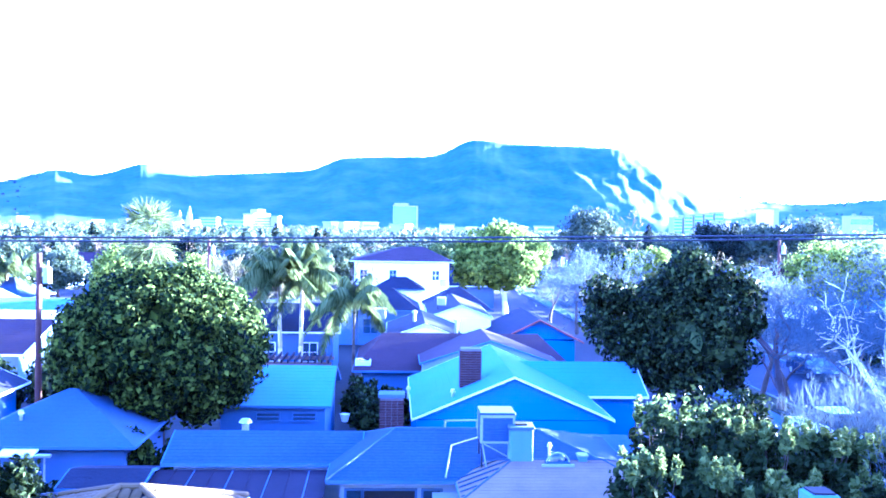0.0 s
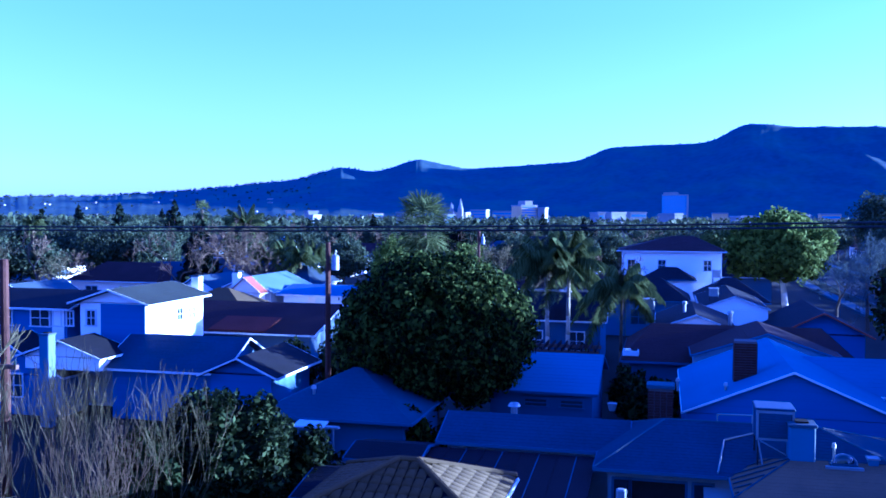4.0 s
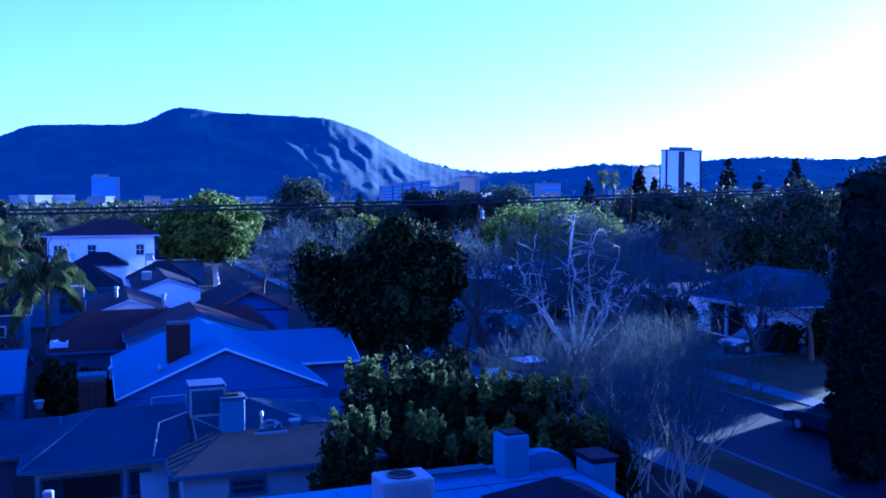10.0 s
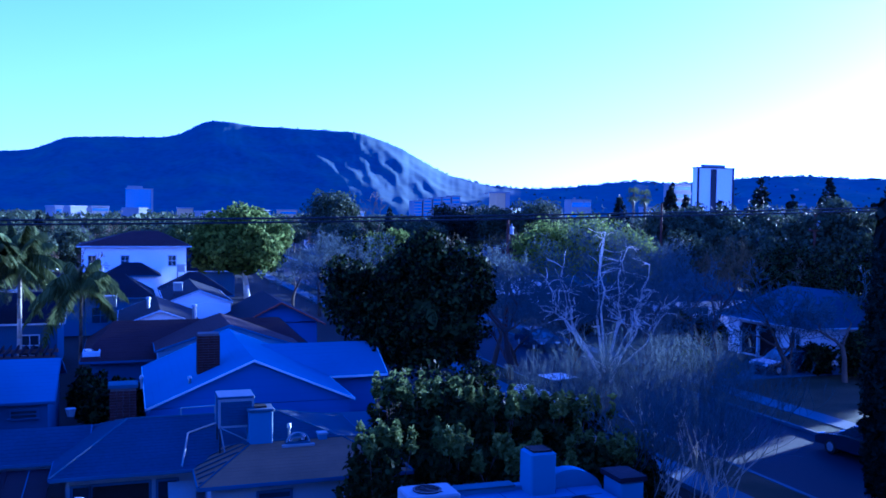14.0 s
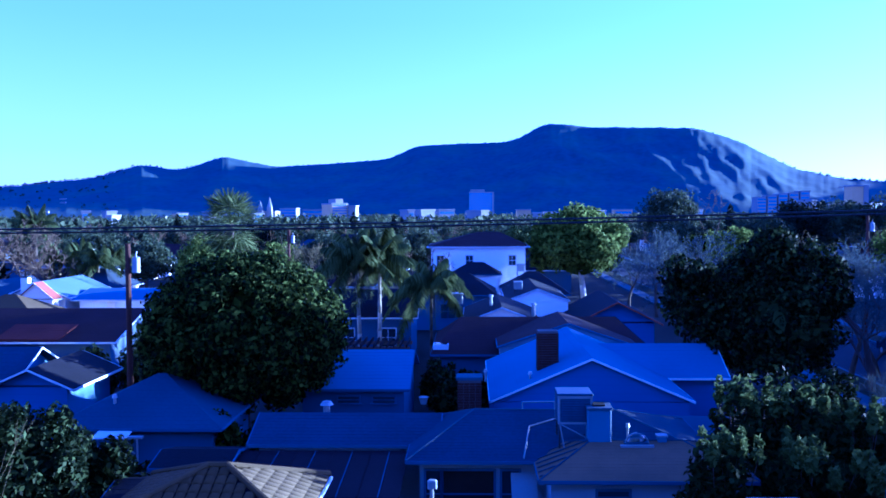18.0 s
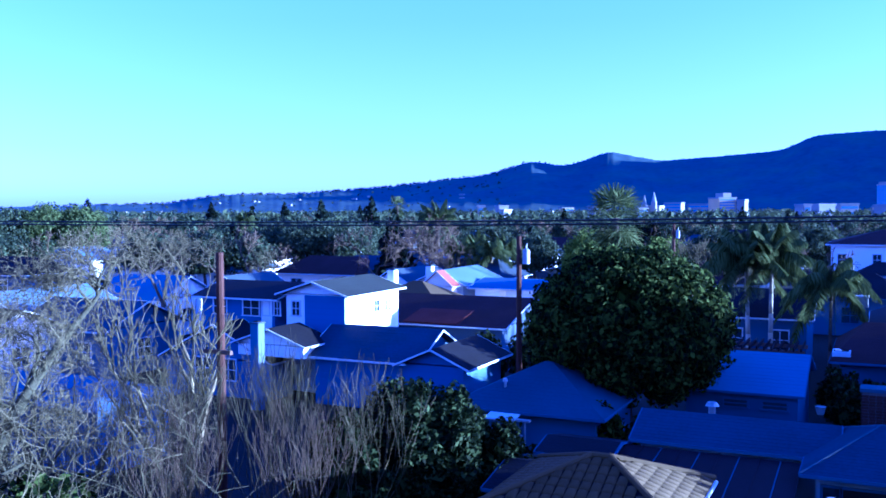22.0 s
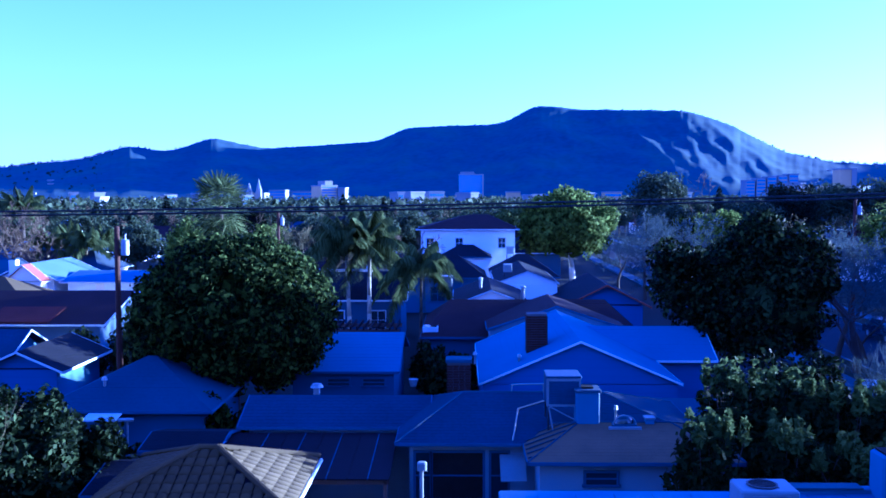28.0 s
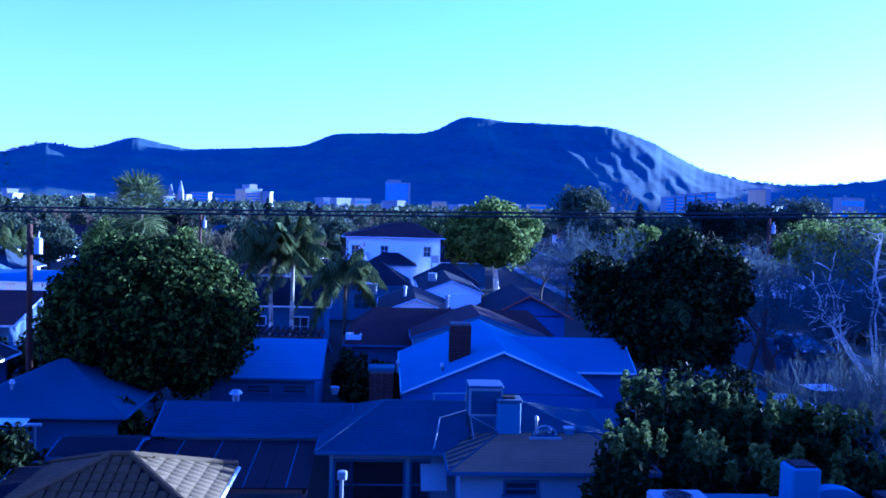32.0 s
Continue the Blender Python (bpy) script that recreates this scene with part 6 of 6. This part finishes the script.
for k, (x, y, h) in enumerate(((15.4, 27.4, 5.0), (17.3, 26.6, 5.5), (19.2, 25.8, 5.4), (16.4, 29.4, 5.0), (20.6, 27.8, 5.3), (18.2, 29.6, 5.2), (21.6, 31.0, 5.0), (22.3, 35.0, 4.6), (14.6, 30.5, 4.4), (14.9, 24.2, 4.3), (16.2, 25.0, 4.8), (17.6, 24.2, 4.6))):
    bare_tree("bare_thicket", (x, y, 0), h + 0.7, 560 + k, "thin leafless shrub with pale crooked stems", 5, 0.5, 0.26, 0.032, (2, 3), "bark_light", "twig_grey", stems=7, group="pale bare shrubs", first=0.34, rmin=0.006, category="bare shrub", rk=(0.74, 0.52), cut=0.012)

# ---- middle distance ----
def far_leafy(a, d, z, w, seed, leaf="leaf_hazy", n=3200, low=0.3, label="leafy garden tree in the middle distance"):
    x, y = polar(a, d)
    c = (z * (1 + low)) / 2
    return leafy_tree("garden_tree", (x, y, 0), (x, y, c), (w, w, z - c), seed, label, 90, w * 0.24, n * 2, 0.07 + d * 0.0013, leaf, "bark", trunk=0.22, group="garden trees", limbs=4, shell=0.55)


k = 0
for a, d, z, w, lf in ((28.2, 82, 10.3, 5.2, "leaf_sun"), (25.6, 84, 9.6, 3.6, "leaf_sun"), (31.0, 80, 9.0, 3.2, "leaf_sun"), (16.0, 112, 8.4, 3.2, "leaf_sun"), (14.3, 118, 7.6, 3.2, "leaf"), (19.7, 140, 12.0, 4.5, "conifer"), (22.3, 150, 12.4, 5, "leaf_hazy"), (25.0, 150, 12.6, 5.5, "leaf_hazy"), (17.6, 135, 9.5, 4.5, "leaf_hazy"),
                       (33.2, 118, 11.4, 5, "leaf_hazy"), (35.8, 115, 11.8, 5, "leaf_hazy"), (38.4, 116, 11.6, 5, "leaf_hazy"), (41.0, 112, 11.6, 5, "leaf_hazy"), (43.6, 112, 11.0, 5, "leaf_hazy"), (46.0, 105, 11.5, 5, "leaf_hazy"), (47.6, 88, 14.6, 4.5, "conifer"), (49.8, 86, 15.2, 5, "conifer"), (45.0, 70, 8.8, 4, "leaf_dark"), (40, 78, 8.0, 3.5, "leaf_dark"), 
                       (-31.8, 122, 8.4, 5, "leaf_hazy"), (-34.0, 118, 8.8, 5, "leaf_hazy"), (-36.3, 120, 8.2, 4.5, "leaf_hazy"), (-47.5, 150, 10.6, 5, "leaf_lime"), (-49.6, 150, 11.0, 5.5, "leaf_lime"), (-51.8, 150, 10.7, 5, "leaf_hazy"), (-53.4, 148, 11.4, 3, "conifer"), (-12.6, 120, 8.2, 3.5, "conifer"), (-9.0, 110, 7.6, 3.5, "leaf_hazy"), (-6.0, 105, 8.2, 3.8, "leaf_hazy"), (-3.4, 118, 8.0, 4, "leaf_hazy"),
                       (1.0, 150, 7.6, 4.5, "leaf_hazy"), (3.3, 145, 8.2, 4.2, "leaf_lime"), (-11.2, 74, 6.2, 2.2, "leaf_dark"), (-16.2, 90, 7.0, 3.2, "leaf_hazy"), (12.8, 130, 9.0, 4, "leaf_hazy"), (12.2, 160, 14.6, 5.5, "leaf_hazy"), (-16.6, 84, 8.0, 2.6, "leaf_sun"), (-12.0, 90, 7.4, 2.4, "leaf_sun"), (-20.0, 105, 7.2, 3.5, "leaf_hazy"), (-43.5, 110, 7.6, 4, "leaf_hazy"), (-40.5, 105, 7.0, 4, "leaf_hazy"), (-55.6, 120, 8.4, 4.4, "leaf_hazy"), (-58.2, 118, 8.8, 4.4, "leaf_hazy"), (-33.6, 62, 5.0, 2.2, "leaf_dark"), (-38.2, 58, 5.2, 2.4, "leaf_dark"), (27.8, 60, 5.4, 2.4, "leaf_dark"), (34.0, 92, 8.4, 4.0, "leaf_hazy")):
    far_leafy(a, d, z, w, 600 + k, lf)
    k += 1
for j, (a, d, z, r) in enumerate(((33.3, 165, 16.4, 4.0), (34.2, 160, 14.0, 3.4), (38.4, 162, 17.2, 4.8), (40.2, 165, 14.2, 4.0), (42.2, 165, 17.2, 4.6), (36.2, 170, 13.5, 4.0), (44.6, 150, 12.5, 4.0), (-37.6, 160, 10.5, 3)  )):
    x, y = polar(a, d)
    conifer("conifer_tree", (x, y, 0), z, r, 700 + j, "dark ragged conifer on the skyline", 4200, "skyline conifers", size=0.5)
for j, (a, d, z, tw) in enumerate(((-30.0, 92, 9.2, "twig_brown"), (-28.4, 90, 9.6, "twig_brown"), (-26.8, 91, 9.4, "twig_brown"), (-25.2, 95, 8.4, "twig_brown"), (-18.6, 120, 8.2, "twig_brown"), (-16.0, 125, 8.4, "twig_brown"), (-13.4, 118, 7.8, "twig_brown"), (-10.0, 86, 7.4, "twig_pale"), (-8.6, 84, 7.0, "twig_pale"), (-44.4, 95, 8.6, "twig_pale"), (-42.0, 90, 8.2, "twig"), (-39.0, 92, 7.6, "twig"), (-46.8, 88, 8.6, "twig_pale"), (-3.0, 88, 6.6, "twig_brown"), (15.4, 168, 14.0, "twig_brown"), (-55, 82, 8.8, "twig_pale"), (-58.5, 76, 9.2, "twig"), (-60.5, 54, 9.6, "twig_pale"), (-63.0, 60, 9.6, "twig"), (-42.8, 72, 8.6, "twig_pale"), (-36, 84, 6.8, "twig"), (21.5, 90, 8.2, "twig"), (23.8, 100, 8.5, "twig"))):
    x, y = polar(a, d)
    bare_tree("bare_tree", (x, y, 0), z, 740 + j, "hazy leafless tree in the middle distance", 5, 0.65, 0.12, 0.24, (2, 4), "bark", tw, group="distant bare trees", rmin=0.026)

# tall tree row added behind the bungalows, mostly out of view, to keep the low sun off the gardens
for j, (x, y, z, w) in enumerate(((61, -19, 12, 5), (59, -10, 12.5, 5), (60, -1, 12.5, 5), (60, 8, 12.5, 5), (59, 17, 13, 5), (60, 26, 12.5, 5), (59, 34, 12.5, 4.8), (61, 39.5, 11.6, 4.0), (62, 57.5, 8.8, 4.2), (60, 65, 11.8, 5), (61, 74, 9.6, 5), (63, 83, 9.6, 5), (64, 93, 11.6, 5), (62, 49, 8.2, 3.6))):
    c = z * 0.62
    leafy_tree("tall_garden_tree", (x, y, 0), (x, y, c), (w, w, z - c), 800 + j, "tall dense tree added behind the bungalows to block the sun", 70, 1.0, 14000, 0.24, "leaf_hazy", "bark_dark", trunk=0.3, group="tall garden trees", limbs=4, shell=0.55)

# low bushy growth under the bare trees
for j, (a, d, z, r) in enumerate(((-57, 21, 3.9, 1.7), (-52.5, 21, 3.6, 1.6), (-60, 22, 4.2, 1.6), (-48.5, 22, 2.6, 1.3), (-45, 24, 2.4, 1.3))):
    x, y = polar(a, d)
    bare_tree("bare_thicket", (x, y, 0), z, 580 + j, "tangled low bush of pale twigs", 5, 0.9, 0.05, 0.04, (2, 4), "bark", "twig", stems=9, group="tangled bushes", first=0.34, rmin=0.006, category="bare shrub", wob=0.26, rk=(0.7, 0.55))

# ---- wider neighbourhood ----
rng = np.random.default_rng(9)
base_trees = [far_leafy(-22.8, 150, 7.8, 4.0, 900, n=1000), far_leafy(-15.0, 165, 8.2, 4.4, 901, "leaf_hazy", 1000), far_leafy(8.4, 165, 8.6, 4.2, 902, "leaf_hazy", 1000)]
base_bare = [bare_tree("bare_tree", (*polar(-19.6, 160), 0), 8.0, 903, "leafless tree among far houses", 5, 0.65, 0.12, 0.22, (2, 3), "bark", "twig_brown", group="far bare trees", rmin=0.035)]
base_con = [conifer("conifer_tree", (*polar(21.0, 190), 0), 12.0, 3.2, 904, "dark conifer among far houses", 800, "far conifers", size=0.7)]
hx = [house("bungalow", "far low house with a %s roof" % c, x, x + 11, y, y + 9, 2.8, 4.6, "x", 2.2, 2.2, m, w, group="far houses", step=0.8, wins=[("S", x + 3, 1, 1.4, 1.2), ("S", x + 8, 1, 1.4, 1.2)])
      for c, x, y, m, w in (("grey", -45, 84, "shingle_grey", "stucco_white"), ("brown", -62, 84, "shingle_brown", "stucco_cream"), ("pale", -78, 84, "shingle_pale", "stucco_white"), ("dark", -28, 84, "shingle_dark", "stucco_grey"))]


def built_up(x, y):
    return (-39 < x < 34 and y < 92) or (-8 < x < 16 and y < 112) or (22 < x < 34) or (34 < x < 55 and y < 134) or math.hypot(x, y) < 60


for gy in range(72, 420, 22):
    for gx in range(-260, 300, 19):
        x, y = gx + rng.uniform(-3, 3), gy + rng.uniform(-4, 4)
        a = math.degrees(math.atan2(x, y))
        if abs(a) > 64 or built_up(x, y) or (abs(a) > 50 and y > 250) or math.hypot(x, y) > 330:
            continue
        d = math.hypot(x, y)
        if d < 240 and rng.random() < 0.55:
            o = hx[rng.integers(4)]
            copy_thing(o, pose(x, y, 0, 0, 0, rng.choice([0, 90, 180, 270])))
        for j in range(2):
            tx, ty = x + rng.uniform(5, 10) * rng.choice([-1, 1]), y + rng.uniform(4, 11)
            if built_up(tx, ty):
                continue
            u = rng.random()
            o = base_trees[rng.integers(3)] if u < (0.62 if tx > -0.84 * ty else 0.25) else (base_bare[0] if u < 0.88 else base_con[0])
            s = rng.uniform(0.7, 1.12) * (0.8 if -25 < math.degrees(math.atan2(tx, ty)) < 5 else 1.0)
            copy_thing(o, pose(tx, ty, 0, 0, 0, rng.uniform(0, 360)) @ Matrix.Diagonal((s, s, s, 1)))

# far woods between the houses and the hills
cl = []
for k in range(5200):
    a = rng.uniform(-66, 66)
    d = 300 + 1500 * rng.random() ** 1.3
    h = rng.uniform(4, 8.5) + (3 if a > 18 else 0) * rng.random()
    x, y = polar(a, d)
    r = rng.uniform(2.2, 4.6)
    cl += [(x, y, h - r * 0.7, r), (x + rng.normal() * r, y, h * 0.5, r)]
single("far_woods", leaves(rng, cl, 105000, 1.45, 0.4), M["leaf_hazy"], "dark band of far garden trees", "woods", "stuff")

# scrub along the skyline and clumps on the slopes
cl = []
for k in range(4200):
    a = rng.uniform(-50, 50)
    u = 1.0 if rng.random() < 0.75 else rng.uniform(0.3, 1.0)
    if (not (a < -21 or a > 24) and u < 1.0) or (-21 < a < 20 and rng.random() < 0.75):
        continue
    i = min(len(rows_r) - 1, int(round(u * 34)))
    p = hv[i * na + int(round((a + 78) / 0.125))]
    r = (1.2 + 4.2 * rng.random() ** 3) * (1.0 if abs(a) > 17 else 0.5)
    cl.append((p[0], p[1], p[2] + r * 0.4, r))
single("hill_scrub", leaves(rng, cl, 70000, 1.5, 0.4), M["leaf_hazy"], "dark scrub and trees along the ridge", "scrub", "stuff")
hs = Shape()
for k in range(60):
    a = rng.choice([rng.uniform(-46, -24), rng.uniform(20, 48), rng.uniform(-24, 20)], p=[0.42, 0.48, 0.1])
    u = rng.uniform(0.02, 0.75) if abs(a) > 20 else rng.uniform(0.0, 0.12)
    p = hv[int(round(u * 34)) * na + int(round((a + 78) / 0.125))]
    w, h = rng.uniform(3, 9), rng.uniform(2.5, 5.5)
    hs.box(p[0] - w, p[1] - 4, p[2] - 4, p[0] + w, p[1] + 4, p[2] + h)
single("hillside_houses", hs, M["far_white"], "scattered pale houses on the hillside", "houses", "stuff")


# ---- town at the foot of the hills ----
def block(a0, a1, el, dist, wall, label, floors=0, name="office_building", depth=25.0, roof="far_grey", band="tower_glass", cols=0, el0=None):
    x0, x1 = dist * math.tan(radians(a0)), dist * math.tan(radians(a1))
    c = math.cos(radians((a0 + a1) / 2))
    h = 10 + dist / c * math.tan(radians(el))
    t = thing(name, ((x0 + x1) / 2, dist, 0), label, "building")
    part("wall", Shape().box(x0, dist, -1, x1, dist + depth, h), M[wall], t)
    part("roof_parapet", Shape().box(x0 - 0.6, dist - 0.6, h, x1 + 0.6, dist + depth + 0.6, h + 1.4), M[roof], t)
    fh = h / max(1, floors)
    for k in range(floors):
        if cols:
            cw = (x1 - x0) / cols
            for j in range(cols):
                part("window", Shape().box(x0 + cw * (j + 0.22), dist - 0.25, fh * (k + 0.35), x0 + cw * (j + 0.78), dist + 0.1, fh * (k + 0.8)), M[band], t)
        else:
            part("window_band", Shape().box(x0 + 0.8, dist - 0.25, fh * (k + 0.35), x1 - 0.8, dist + 0.1, fh * (k + 0.8)), M[band], t)
    return t, x0, x1, h


t, x0, x1, h = block(-0.15, 1.42, 1.22, 1400, "tower_glass", "blue glass office tower with a pale crown", 10, "glass_tower", 35, "far_white")
part("crown", Shape().box(x0 + 2, 1402, h + 1.4, x0 + 24, 1430, h + 5), M["far_white"], t, "pale rooftop plant room")
part("side_pier", Shape().box(x1 - 2.5, 1398.6, 0, x1 + 0.3, 1400, h), M["far_white"], t)
t, x0, x1, h = block(-8.82, -7.75, 0.52, 900, "far_tan", "tan office block with banded floors", 7)
t.rotation_euler = (0, 0, radians(32))
part("penthouse", Shape().box(x0 + 5, 902, h + 1.4, x1 - 4, 920, h + 5.5), M["far_white"], t)
block(-7.75, -7.3, 0.38, 902, "far_white", "white stair tower beside the tan block", 0)
block(-10.6, -8.95, 0.16, 980, "far_white", "wide low pale office block", 3)
block(-12.0, -11.0, 0.25, 1200, "far_grey", "grey slab block below the hills", 4)
ch = thing("church", (-0.2267 * 850, 850, 0), "pale church with twin pointed spires", "church")
for dx in (-4.5, 4.5):
    cx = 850 * math.tan(radians(-12.93)) + dx
    part("tower", Shape().box(cx - 2.2, 850, -1, cx + 2.2, 855, 14.0 + dx * 0.3), M["far_white"], ch)
    part("spire", Shape().tube((cx, 852.5, 14.0 + dx * 0.3), (cx, 852.5, 23.5 + dx * 0.4), 2.6, 0.15, 8), M["far_grey"], ch)
part("nave", Shape().box(850 * math.tan(radians(-12.93)) - 9, 856, -1, 850 * math.tan(radians(-12.93)) + 9, 880, 12), M["far_white"], ch)
t, x0, x1, h = block(34.75, 36.88, 2.95, 1000, "stucco_white", "tall pale office tower with a dark central band", 0, "office_tower", 10, "dark_metal")
w = x1 - x0
part("dark_band", Shape().box(x0 + w * 0.36, 999.4, 12, x0 + w * 0.52, 1000, h - 1), M["dark_metal"], t)
for u in (0.0, 0.95):
    part("corner_pier", Shape().box(x0 + w * u, 999.2, 0, x0 + w * (u + 0.05), 1000, h), M["dark_metal"], t)
part("penthouse", Shape().box(x0 + w * 0.2, 1004, h + 1.4, x0 + w * 0.8, 1009, h + 5), M["far_grey"], t)
block(33.4, 34.4, 1.95, 1040, "far_white", "pale low wing beside the tall tower", 5)
t, x0, x1, h = block(22.5, 23.3, 1.35, 900, "far_tan", "tan brick tower with a pale end wall", 0, "brick_tower", 20)
part("end_wall", Shape().box(x1 - 4.5, 899.3, 0, x1 + 0.3, 900, h), M["far_white"], t)
for k, (a, e) in enumerate(((17.3, 0.75), (17.9, 0.85), (18.5, 0.95), (19.1, 1.0), (19.7, 1.1))):
    block(a, a + 0.52, e, 1300, "far_white" if k % 2 else "far_grey", "pale stepped apartment block below the slope", 6, "apartment_block")
block(-59.4, -58.7, 0.25, 900, "far_grey", "grey tower on the flat horizon", 4)
block(27.2, 28.4, 0.95, 1300, "far_white", "long pale hall below low hills", 2)
for k in range(40):
    a = rng.uniform(-24, 17) if k < 30 else rng.uniform(20, 48)
    wdt = rng.uniform(0.25, 1.1)
    block(a, a + wdt, rng.uniform(-0.35, 0.12) + (0.5 if a > 20 else 0), rng.uniform(650, 1250), ("far_white", "far_white", "far_tan", "far_grey")[k % 4], "low commercial building in the far town", 2 if k % 3 else 0, "town_building", 18)[0].rotation_euler = (0, 0, radians(rng.choice([0, 24, 36])))
